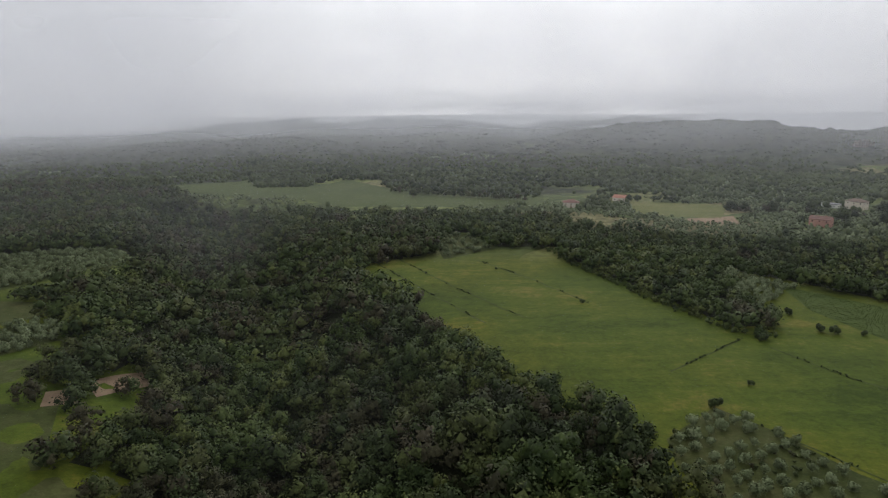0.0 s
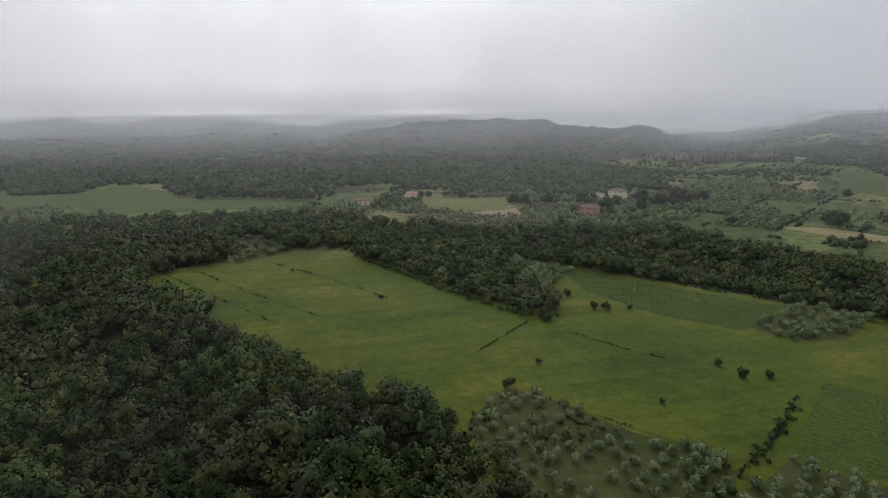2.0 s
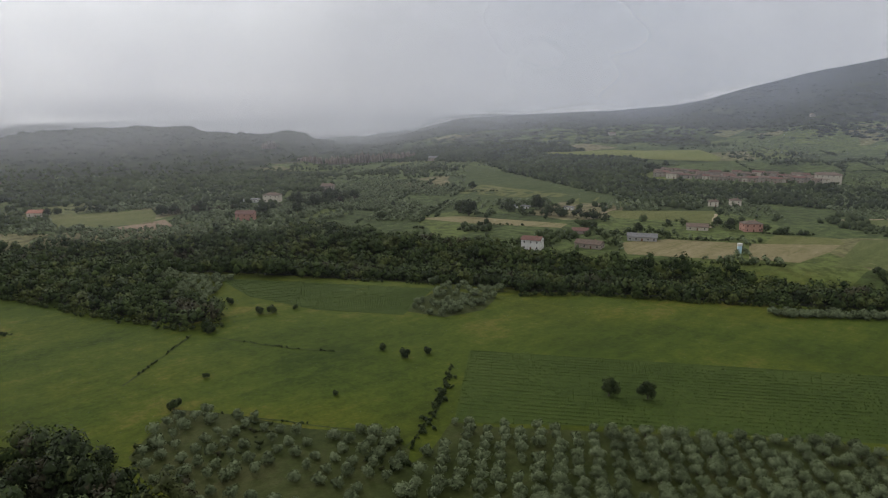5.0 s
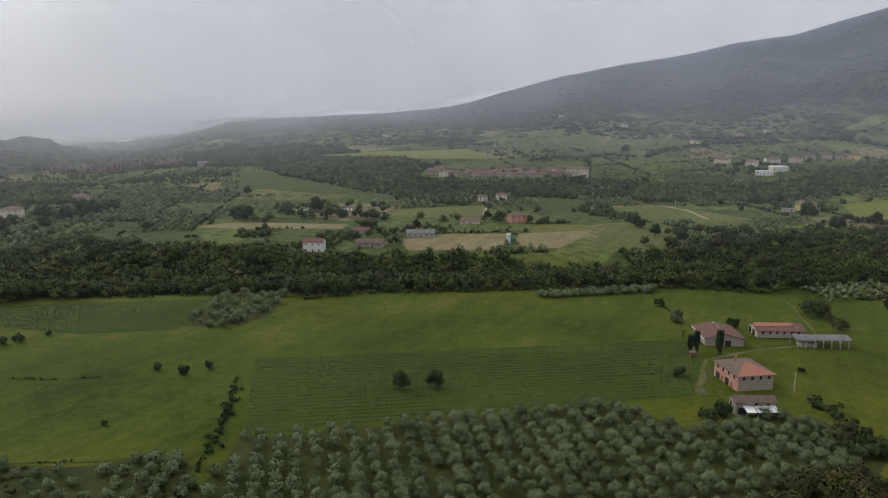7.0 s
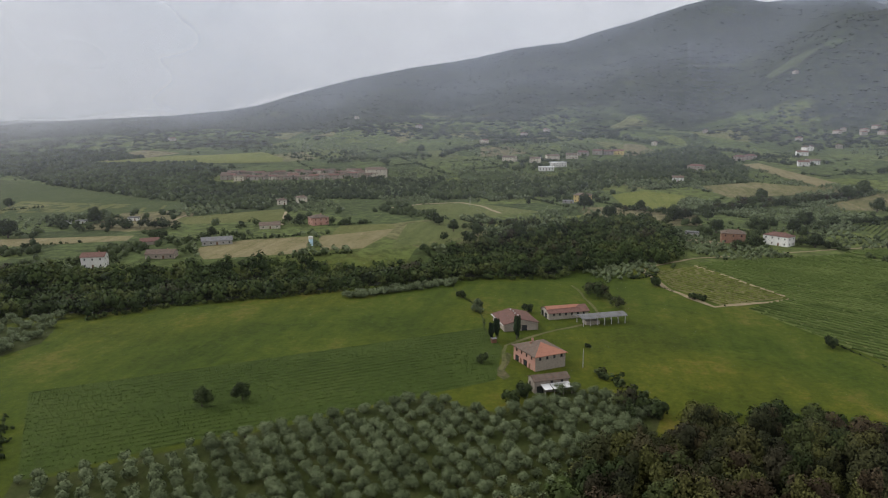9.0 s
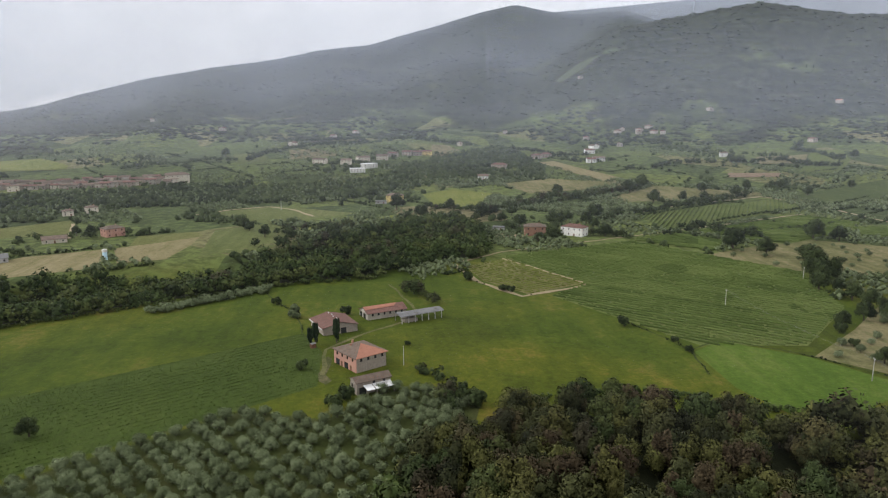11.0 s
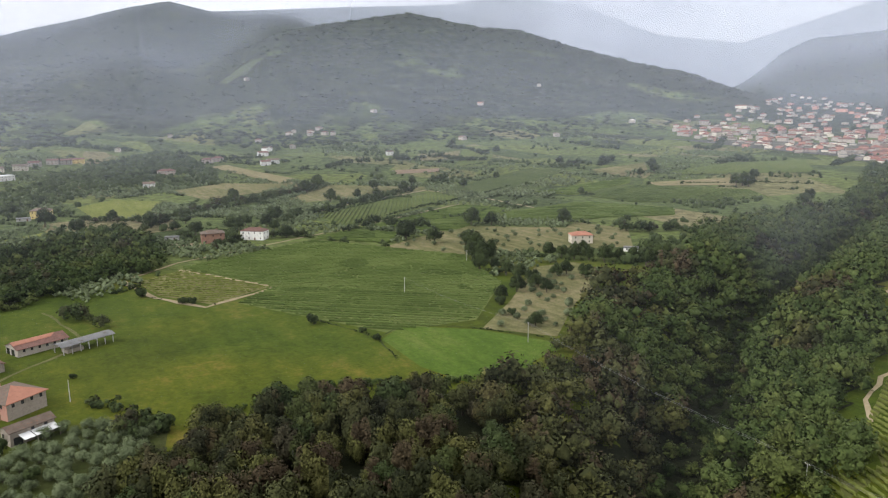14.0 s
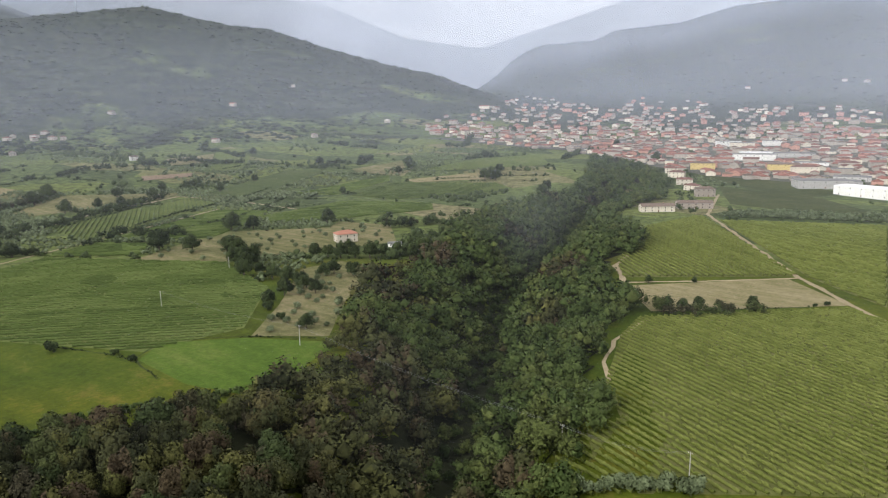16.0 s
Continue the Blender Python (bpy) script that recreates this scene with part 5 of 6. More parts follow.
put_houses([(724, 309, 11, 5.7, 'CREAM', 'OLD', 'hip'),
            (704, 323, 10, 5.0, 'CREAM', 'OLD', 'hip'),
            (881, 927, 27, 5.2, 'STONE', 'METAL', 'gable'),
            (545, 456, 7, 2.6, 'WHITE', 'METAL', 'flat'),
            (550, 445, 9, 2.6, 'WHITE', 'METAL', 'flat'),
            (576, 411, 9, 2.6, 'WHITE', 'METAL', 'flat'),
            (587, 236, 15, 6.6, 'PINK', 'OLD', 'hip'),
            (787, 8, 18, 7.6, 'YELLOW', 'OLD', 'hip'),
            (774, 23, 12, 2.4, 'CONCRETE', 'METAL', 'flat'),
            (567, -106, 17, 7.5, 'BRICK', 'OLD', 'hip'),
            (564, -138, 19, 7.1, 'WHITE', 'RED', 'hip'),
            (593, -80, 10, 2.6, 'CONCRETE', 'METAL', 'flat')])
put_houses([(971, -113, 14, 5.5, 'WHITE', 'OLD', 'gable'),
            (399, 316, 14, 7.2, 'WHITE', 'RED', 'gable'),
            (1145, 127, 22, 6.5, 'CREAM', 'OLD', 'gable'),
            (1135, 85, 16, 6.4, 'CREAM', 'OLD', 'gable'),
            (1168, 60, 21, 6.6, 'CREAM', 'OLD', 'gable'),
            (1188, 29, 19, 6.7, 'CREAM', 'OLD', 'gable'),
            (1097, 48, 23, 6.2, 'WHITE', 'WHITE', 'flat'),
            (1053, 63, 22, 5.1, 'WHITE', 'WHITE', 'flat'),
            (1222, 11, 22, 7.9, 'PINK', 'RED', 'gable'),
            (1241, -13, 22, 9.0, 'PINK', 'RED', 'gable'),
            (1241, -31, 18, 8.0, 'PINK', 'RED', 'gable'),
            (1250, -48, 26, 10, 'YELLOW', 'RED', 'gable')])
put_houses([(1608, 387, 19, 6.6, 'CREAM', 'RED', 'gable'),
            (1390, 204, 16, 5.6, 'CREAM', 'RED', 'gable'),
            (1588, 143, 21, 7.7, 'CREAM', 'RED', 'gable'),
            (1663, 98, 27, 8.0, 'CREAM', 'RED', 'gable'),
            (1398, -119, 11, 5.6, 'CREAM', 'RED', 'gable'),
            (1810, 603, 12, 7.7, 'CREAM', 'RED', 'gable'),
            (1431, 907, 16, 5.4, 'CREAM', 'RED', 'gable'),
            (1582, -237, 10, 5.1, 'CREAM', 'RED', 'gable'),
            (1999, -511, 37, 8.3, 'CREAM', 'RED', 'gable'),
            (1086, -152, 23, 6.2, 'STONE', 'RED', 'hip'),
            (1189, -230, 29, 6.8, 'STONE', 'RED', 'hip'),
            (1200, -249, 20, 6.9, 'STONE', 'RED', 'hip')])
put_houses([(1497, -398, 25, 7.5, 'STONE', 'RED', 'hip'),
            (1580, -562, 30, 9.5, 'STONE', 'RED', 'hip'),
            (1561, -535, 27, 8.0, 'STONE', 'RED', 'hip'),
            (1255, -339, 17, 6.3, 'WHITE', 'RED', 'gable'),
            (1388, -389, 21, 7.0, 'WHITE', 'RED', 'gable'),
            (1131, -308, 15, 5.7, 'WHITE', 'RED', 'gable'),
            (1403, -441, 17, 7.1, 'WHITE', 'RED', 'gable'),
            (1592, -506, 24, 9.4, 'WHITE', 'RED', 'gable'),
            (418, -348, 16, 6.4, 'CREAM', 'NEW', 'hip'),
            (373, -356, 10, 2.6, 'WHITE', 'METAL', 'flat'),
            (1250, -1216, 60, 10, 'CREAM', 'CREAM', 'hip'),
            (1180, -935, 56, 9.7, 'YELLOW', 'OLD', 'gable')])
put_houses([(1577, -1002, 48, 9.0, 'CREAM', 'NEW', 'gable'),
            (1272, -762, 31, 10, 'CREAM', 'RED', 'gable'),
            (1629, -723, 26, 10, 'WHITE', 'OLD', 'gable'),
            (1534, -524, 31, 10, 'PINK', 'RED', 'hip'),
            (1517, -552, 31, 10, 'PINK', 'RED', 'hip'),
            (1572, -489, 26, 9.3, 'PINK', 'RED', 'hip'),
            (1504, -567, 21, 10, 'PINK', 'RED', 'hip'),
            (1376, -380, 30, 6.9, 'WHITE', 'OLD', 'gable'),
            (1144, -324, 19, 5.7, 'WHITE', 'OLD', 'gable'),
            (1147, -535, 12, 8.1, 'WHITE', 'OLD', 'gable'),
            (1595, -1203, 16, 8.0, 'WHITE', 'OLD', 'gable'),
            (2278, -1075, 16, 8.1, 'WHITE', 'OLD', 'gable')])
put_houses([(2450, -1224, 18, 8.8, 'WHITE', 'OLD', 'gable'),
            (299, -641, 32, 5.7, 'CREAM', 'OLD', 'gable'),
            (279, -683, 34, 6.0, 'STONE', 'OLD', 'gable'),
            (308, -787, 21, 8.9, 'STONE', 'OLD', 'hip'),
            (395, -915, 21, 7.3, 'CREAM', 'RED', 'hip'),
            (362, -861, 20, 6.8, 'CREAM', 'RED', 'hip'),
            (337, -824, 17, 5.8, 'CREAM', 'RED', 'hip'),
            (419, -953, 17, 6.7, 'CREAM', 'RED', 'hip'),
            (605, -2072, 38, 10, 'CREAM', 'RED', 'gable'),
            (577, -2089, 35, 10, 'CREAM', 'RED', 'gable'),
            (567, -2012, 24, 10, 'CREAM', 'RED', 'gable'),
            (498, -2091, 28, 10, 'CREAM', 'RED', 'gable')])
put_houses([(541, -2525, 29, 10, 'CREAM', 'RED', 'gable'),
            (479, -2527, 33, 10, 'CREAM', 'RED', 'gable'),
            (797, -2415, 25, 10, 'CREAM', 'RED', 'gable'),
            (456, -2083, 28, 10, 'CREAM', 'RED', 'gable'),
            (163, -873, 60, 10, 'WHITE', 'WHITE', 'flat'),
            (218, -914, 60, 9.2, 'CONCRETE', 'METAL', 'flat'),
            (367, -1138, 60, 9.7, 'WHITE', 'METAL', 'flat'),
            (393, -1000, 33, 10, 'YELLOW', 'OLD', 'hip'),
            (293, -1036, 44, 10, 'YELLOW', 'OLD', 'hip'),
            (265, -1026, 34, 9.4, 'CREAM', 'RED', 'hip'),
            (398, -1333, 29, 10, 'WHITE', 'METAL', 'flat'),
            (463, -1301, 38, 10, 'WHITE', 'METAL', 'flat')])
put_houses([(200, -985, 41, 5.7, 'CONCRETE', 'METAL', 'flat'),
            (325, -1195, 60, 7.0, 'CONCRETE', 'METAL', 'flat')])


# the farm
def farmhouse():
    root = tagged(new("farmhouse"), "old two-storey farmhouse, pink plaster and bare stone, patched tile roof", "farmhouse")
    root.location, root.rotation_euler = (267.0, 22.2, 0), (0, 0, radians(-53.5))
    w, d, h, rise = 14.0, 16.2, 5.9, 2.7
    v, f = box(w, d, h + 0.4, w / 2, d / 2, -0.4)
    solid("stone_wall", *box(w, d, h + 0.4, w / 2, d / 2, -0.4), M_WALL_STONE, root, "bare grey-brown stone walls")
    solid("pink_wall", *box(0.06, d + 0.02, h, -0.02, d / 2, 0.0), M_WALL_PINK, root, "pink plastered front")
    o = 0.7
    X0, X1, Y0, Y1 = -o, w + o, -o, d + o
    e, t = h - 0.1, h + rise
    a, b = (w / 2, w / 2 + 0.4, t), (w / 2, d - w / 2 - 0.2, t)
    def slab(name, pts, mat, label):
        n = len(pts)
        vs = [(x, y, z) for x, y, z in pts] + [(x, y, z + 0.24) for x, y, z in pts]
        fs = [tuple(range(n))[::-1], tuple(range(n, 2 * n))] + [(i, (i + 1) % n, n + (i + 1) % n, n + i) for i in range(n)]
        return solid(name, vs, fs, mat, root, label)
    slab("roof_slope", [(X0, Y0, e), (X1, Y0, e), a], M_ROOF_NEW, "bright orange newer tiles")
    slab("roof_slope", [(X1, Y0, e), (X1, Y1, e), b, a], M_ROOF_OLD, "grey weathered tiles")
    main = slab("roof_slope", [(X0, Y1, e), (X0, Y0, e), a, b], M_ROOF_OLD, "grey weathered tiles")
    slab("roof_slope", [(X1, Y1, e), (X0, Y1, e), b], M_ROOF_OLD, "grey weathered tiles")
    shared("chimney", CHIMNEY, main, (4.2, 10.2, t - 1.6))
    shared("chimney", CHIMNEY, main, (6.2, 12.0, t - 0.8))
    for i in range(4):
        shared("window", WINDOW, root, (2.2 + 3.3 * i, -0.02, h - 1.7))
    for i in range(4):
        shared("window", WINDOW, root, (-0.06, 2.6 + 3.7 * i, h - 1.8), math.pi / 2)
    for i, y in enumerate((4.0, 10.5)):
        shared("door", DOOR, root, (-0.06, y, 0), math.pi / 2)
    for y in (7.2, 13.4):
        shared("gateway", GATE, root, (-0.04, y, -0.2), math.pi / 2, "dark arched gateway")
    TAKEN.append((277, 22, 16))


farmhouse()


def lean_to():
    root = tagged(new("farm_shed"), "small brick shed, old tile roof and white sheet lean-to", "shed")
    root.location, root.rotation_euler = (243.6, 19.7, 0), (0, 0, radians(-62.5))
    w, d, h, rise = 13.4, 5.6, 4.6, 1.2
    v, f = walls_of(w, d, h, rise, True)
    shift = [(x + w / 2 - 0.2, y + d / 2 + 2.2, z) for x, y, z in v]
    solid("wall", shift, f, M_WALL_STONE, root)
    v, f = roof_of(w, d, h, rise, "gable", 0.5)
    solid("roof", [(x + w / 2 - 0.2, y + d / 2 + 2.2, z) for x, y, z in v], f, M_ROOF_OLD, root)
    for i, (a, b) in enumerate(((2.2, 5.4), (5.7, 9.0), (9.2, 13.0))):
        vs = [(a, -1.6, 2.5 + 0.05 * i), (b, -1.6, 2.5 + 0.05 * i), (b, 2.3, 3.2 + 0.05 * i), (a, 2.3, 3.2 + 0.05 * i)]
        vs += [(x, y, z + 0.12) for x, y, z in vs]
        solid("sheet", vs, box(1, 1, 1)[1], M_WHITE, root, "stained white roofing sheet")
    for x in (2.4, 6.0, 9.5, 12.8):
        solid("post", *box(0.2, 0.2, 2.5, x, -1.4), M_WOOD, root)
    shared("gateway", GATE, root, (2.0, 2.14, -0.1), 0, "dark doorway")
    shared("window", WINDOW, root, (-0.94, 4.6, 2.8), math.pi / 2)
    shared("gateway", GATE, root, (-0.94, 6.2, -0.3), math.pi / 2, "dark arched doorway")
    for x in (6.5, 10.5):
        shared("window", WINDOW, root, (x, 2.14, 3.3))
    TAKEN.append((249, 16, 9))


lean_to()


def barn(label, x, y, heading, w, d, h, rise, wall, roof, ridge_along_x, doors):
    """A long farm building, its near corner at x, y."""
    root = tagged(new("barn"), label, "barn")
    root.location, root.rotation_euler = (x, y, 0), (0, 0, radians(heading))
    a, b = (w, d) if ridge_along_x else (d, w)
    def lay(v):
        return [(p + w / 2, q + d / 2, z) if ridge_along_x else (w / 2 - q, p + d / 2, z) for p, q, z in v]
    v, f = walls_of(a, b, h, rise, True)
    solid("wall", lay(v), f, wall, root)
    v, f = roof_of(a, b, h, rise, "gable", 0.6, 0.18)
    top = solid("roof", lay(v), f, roof, root)
    for px, py, turn, kind in doors:
        if kind == "g":
            shared("gateway", GATE, root, (px, py, -0.1), turn, "dark barn door")
        else:
            shared("window", WINDOW, root, (px, py, h - 1.5), turn)
    TAKEN.append((x + 8, y + 2, 16))
    return root, top, lay


root, top, lay = barn("wide grey barn with a low reddish tile roof", 314.3, 39.6, -66, 16.3, 18.0, 3.4, 2.0, M_WALL_STONE, M_ROOF_RED, False, [(9.6, -0.05, 0, "g"), (-0.05, 5, math.pi / 2, "w"), (-0.05, 10, math.pi / 2, "w"), (-0.05, 14, math.pi / 2, "w")])
solid("eave_board", *box(0.5, 18.6, 0.25, -0.75, 9.0, 2.95), M_CONCRETE, root, "pale eaves edge")
for i in range(5):
    solid("ridge_stone", *box(0.5, 0.8, 0.35, 8.0 + 0.4 * (i % 2), 2.5 + 3.4 * i, 5.5), M_CONCRETE, root, "pale vent stone on the ridge")
root, top, lay = barn("long white-grey barn with red and orange tile roof", 336.8, 20.5, -65, 20.5, 10.5, 3.3, 1.9, M_WALL_TOWN, M_ROOF_RED, True,
                      [(-0.05, 4.2, math.pi / 2, "g"), (-0.05, 8.5, math.pi / 2, "g")] + [(2.5 + 3.1 * i, -0.05, 0, "w") for i in range(6)])
vs = [(-0.4, 2.4, 4.46), (15.0, 2.9, 4.64), (17.5, 5.2, 5.47), (-0.4, 5.2, 5.47)]
solid("roof_patch", vs + [(x, y, z + 0.1) for x, y, z in vs], box(1, 1, 1)[1], M_ROOF_NEW, root, "bright orange newer tiles")


def open_canopy():
    root = tagged(new("open_barn"), "open hay barn with a grey arched metal roof on posts", "open barn")
    root.location, root.rotation_euler = (329.5, 4.4, 0), (0, 0, radians(-63.5))
    w, d, n = 22.3, 7.0, 8
    V, F = [], []
    for k in range(n + 1):
        s = k / n
        y, z = -0.6 + (d + 1.2) * s, 3.6 + 0.9 * math.sin(math.pi * s)
        V += [(-0.8, y, z), (w + 0.8, y, z), (-0.8, y, z + 0.12), (w + 0.8, y, z + 0.12)]
    for k in range(n):
        a, b = 4 * k, 4 * k + 4
        F += [(a, b, b + 1, a + 1), (a + 2, a + 3, b + 3, b + 2), (a, a + 2, b + 2, b), (a + 1, b + 1, b + 3, a + 3)]
    F += [(0, 1, 3, 2), (4 * n, 4 * n + 2, 4 * n + 3, 4 * n + 1)]
    solid("roof", V, F, M_ROOF_METAL, root, "rust-stained corrugated metal roof")
    for i in range(7):
        for y in (0.0, d):
            solid("post", *box(0.28, 0.28, 3.75, 0.3 + i * (w - 0.6) / 6, y), M_CONCRETE, root)
    for y in (0.0, d):
        solid("beam", *box(w, 0.2, 0.3, w / 2, y, 3.4), M_WOOD, root)
    solid("hay", *box(7, 4.5, 1.6, 6, 3.6), M_WOOD, root, "grey weathered hay")
    TAKEN.append((336, -6, 14))


open_canopy()
hut = tagged(new("garden_hut"), "tiny rust-red wooden hut beside cypresses", "hut")
hut.location, hut.rotation_euler = (298.5, 42.5, 0), (0, 0, radians(-60))
solid("wall", *box(2.0, 1.8, 1.9), M_DOOR, hut)
solid("roof", *roof_of(2.0, 1.8, 1.9, 0.3, "gable", 0.2, 0.08), M_ROOF_METAL, hut)

# water tower by the wood
tower = tagged(new("water_tower"), "pale blue and white cylindrical water tower by the wood", "water tower")
tower.location = (490, 204, ground_z(490, 204))
V, F = tube([(0, 0, 0), (0, 0, 5.6)], [1.5, 1.5], 20)
solid("shaft", V, F, M_BLUE, tower, "pale blue shaft")
V, F = tube([(0, 0, 5.6), (0, 0, 5.7), (0, 0, 7.4), (0, 0, 7.8)], [1.5, 1.7, 1.7, 0.2], 20)
solid("tank", V, F, M_WALL_WHITE, tower, "white tank with a domed lid")

# village across the stream: a crowded row of old houses with a church
vr = np.random.default_rng(21)
for i in range(46):
    u, v = (i % 23) / 22, (i // 23) * 0.55 + vr.uniform(0, 0.35)
    x, y = 868 + u * 62 + v * 62, 478 - u * 190 + v * 28
    w = vr.uniform(9, 15)
    house("old village house with a terracotta tile roof", x, y, 18 + vr.uniform(-12, 12) + 90, w, vr.uniform(7, 10), vr.uniform(4.2, 6.8), "gable",
          (M_WALL_TOWN, M_WALL_STONE, M_WALL_CREAM, M_WALL_STONE, M_WALL_TOWN)[i % 5], (M_ROOF_OLD, M_ROOF_RED, M_ROOF_OLD)[i % 3], openings=i < 23, group="village houses", chimney=False, name="village_house")
    TAKEN.append((x, y, 12))
house("large pale village church with a hipped roof", 950, 292, 108, 30, 15, 11, "hip", M_WALL_CREAM, M_ROOF_OLD, category="church", name="church", chimney=False)

# eroded clay cliffs beyond the plain
def clay_cliff(x, y, length, high, seed):
    cr = np.random.default_rng(seed)
    n, V = 26, []
    a = math.atan2(x, y)
    side, back = (math.cos(a), -math.sin(a)), (math.sin(a), math.cos(a))
    for k, (h, b) in enumerate(((-6, -4), (0.45, 0), (0.85, 3), (1.0, 6), (0.3, 26))):
        for i in range(n):
            u = (i / (n - 1) - 0.5) * length
            top = high * (0.55 + 0.45 * math.sin(math.pi * i / (n - 1))) * (0.75 + 0.3 * math.sin(i * 1.9 + seed) * math.sin(i * 0.7))
            f = b + (4 * math.sin(i * 2.3 + seed) + cr.normal(0, 1.2)) * (1 if k < 4 else 0)
            V.append((x + side[0] * u + back[0] * f, y + side[1] * u + back[1] * f, ground_z(x, y) + (h if h < 0 else h * top + cr.normal(0, 0.5))))
    F = [(k * n + i, k * n + i + 1, k * n + n + i + 1, k * n + n + i) for k in range(4) for i in range(n - 1)]
    tagged(new("clay_cliff", mesh_of("clay_cliff", V, F, M_CLAY)), "pinkish eroded clay cliff among woods", "cliff", kind="structure")
    TAKEN.append((x, y, length * 0.4))


for k, (x, y, length, high) in enumerate(((799, 1347, 36, 20), (799, 1199, 50, 15), (846, 1166, 55, 20), (883, 1131, 55, 26), (918, 1103, 50, 22), (933, 1060, 55, 16))):
    clay_cliff(x, y, length, high, k + 3)
# the town in the mouth of the valley
TOWN = [(1227, -1358), (1199, -1509), (1516, -2072), (1322, -2128), (999, -1906), (1106, -2224), (863, -2255), (720, -1919), (676, -2171), (454, -1931), (474, -2158), (336, -2028), (147, -894), (204, -933), (364, -944), (532, -1031), (684, -1109), (893, -1110), (1070, -1171), (1173, -1246)]
tr = np.random.default_rng(33)
house("long flat-roofed factory hall beside an asphalt yard", 212, -927, 25, 62, 30, 7, "flat", M_CONCRETE, M_ROOF_METAL, category="factory hall", name="factory_hall", chimney=False)
TAKEN.append((212, -927, 31))
house("long flat-roofed factory hall beside an asphalt yard", 378, -1185, 25, 48, 24, 7, "flat", M_WALL_WHITE, M_WHITE, category="factory hall", name="factory_hall", chimney=False)
TAKEN.append((378, -1185, 24))
house("long flat-roofed factory hall beside an asphalt yard", 436, -1293, 25, 40, 16, 9, "flat", M_WALL_CREAM, M_ROOF_METAL, category="factory hall", name="factory_hall", chimney=False)
TAKEN.append((436, -1293, 20))
house("long flat-roofed factory hall beside an asphalt yard", 276, -1095, 25, 44, 22, 7, "flat", M_WALL_WHITE, M_ROOF_METAL, category="factory hall", name="factory_hall", chimney=False)
TAKEN.append((276, -1095, 22))
field("town_ground", [(x * min(1, 1500 / math.hypot(x, y)), y * min(1, 1500 / math.hypot(x, y))) for x, y in TOWN if (x, y) not in ((999, -1906), (720, -1919), (454, -1931))], M_TOWN_GROUND, "grey streets and gardens between town houses", 0.3)
PLOTS.pop()
spots = []
for r in np.geomspace(960, 2500, 42):
    for a in np.arange(136.5, 172.0, 0.68):
        q = radians(a + tr.uniform(-0.33, 0.33))
        p = r * tr.uniform(0.985, 1.015)
        x, y = p * math.sin(q), p * math.cos(q)
        if inside(x, y, TOWN) and tr.random() > (0.15 if p < 1700 else 0.5) and all(math.hypot(x - a_, y - b_) > c_ + 5 for a_, b_, c_ in TAKEN):
            spots.append((x, y))
for i, (x, y) in enumerate(spots):
    big = tr.random() > 0.8
    w = tr.uniform(18, 27) if big else tr.uniform(10, 16)
    kind = "flat" if tr.random() > 0.88 else ("hip" if tr.random() > 0.4 else "gable")
    wall = (M_WALL_TOWN, M_WALL_CREAM, M_WALL_TOWN, M_WALL_PINK, M_WALL_STONE)[tr.integers(5)]
    house("long town apartment block, plastered, tile roof" if big else "plastered town house with a red tile roof", x, y, tr.choice([20, 110]) + tr.uniform(-14, 14), w, tr.uniform(10, 13),
          tr.uniform(6.5, 8.5) if big else tr.uniform(4, 6), kind, wall, M_ROOF_METAL if kind == "flat" else (M_ROOF_TOWN, M_ROOF_TOWN, M_ROOF_TOWN, M_ROOF_RED, M_ROOF_OLD)[tr.integers(5)],
          openings=False, group="town houses", name="apartment_block" if big else {"hip": "town_villa", "gable": "town_house", "flat": "flat_roofed_building"}[kind], category="apartment block" if big else "house")
    TAKEN.append((x, y, w * 0.5))


# ---- poles and cables ----
def pole(x, y, high, mat, label):
    root = tagged(new("utility_pole"), label, "pole")
    root.location = (x, y, ground_z(x, y))
    V, F = tube([(0, 0, -0.5), (0, 0, high)], [0.16, 0.1], 8)
    solid("shaft", V, F, mat, root)
    solid("crossarm", *box(1.4, 0.12, 0.12, 0, 0, high - 0.5), M_WOOD, root)
    for x_ in (-0.6, 0.0, 0.6):
        V, F = tube([(x_, 0, high - 0.38), (x_, 0, high - 0.15)], [0.07, 0.05], 6)
        solid("insulator", V, F, M_WHITE, root)


POLES = [(76, -168, 8), (114, -166, 9), (246, -171, 9), (349, -163, 9)]
for x, y, high in POLES + [(275, 4, 8), (726, 123, 12), (402, -236, 8)]:
    pole(x, y, high, M_CONCRETE, "slim grey concrete utility pole in a field")
for (ax, ay, ah), (bx, by, bh) in zip(POLES, POLES[1:]):
    for side in (-0.5, 0.5):
        pts = []
        for i in range(17):
            u = i / 16
            za, zb = ground_z(ax, ay) + ah - 0.2, ground_z(bx, by) + bh - 0.2
            pts.append((ax + (bx - ax) * u, ay + (by - ay) * u + side, za + (zb - za) * u - 2.2 * 4 * u * (1 - u)))
        V, F = tube(pts, [0.035] * 17, 4)
        tagged(new("cable", mesh_of("cable", V, F, M_WIRE)), "thin dark power cable between poles", "cable")

# ---- trees in the open ----
for kind, rows, group in ((None, SOLO_O, "field oaks"), (BUSHES[0], SOLO_B, "field bushes"), (CYPRESS, SOLO_C, "cypresses"), (BUSHES[2], SOLO_V, "")):
    for x, y, s in rows:
        plant(kind or FIELD_OAKS[rng.integers(2)], x, y, s * rng.uniform(0.93, 1.07), rng.uniform(0, 6.28), group, "silvery round willow bush at the field edge" if rows is SOLO_V else "")
        TAKEN.append((x, y, 4))


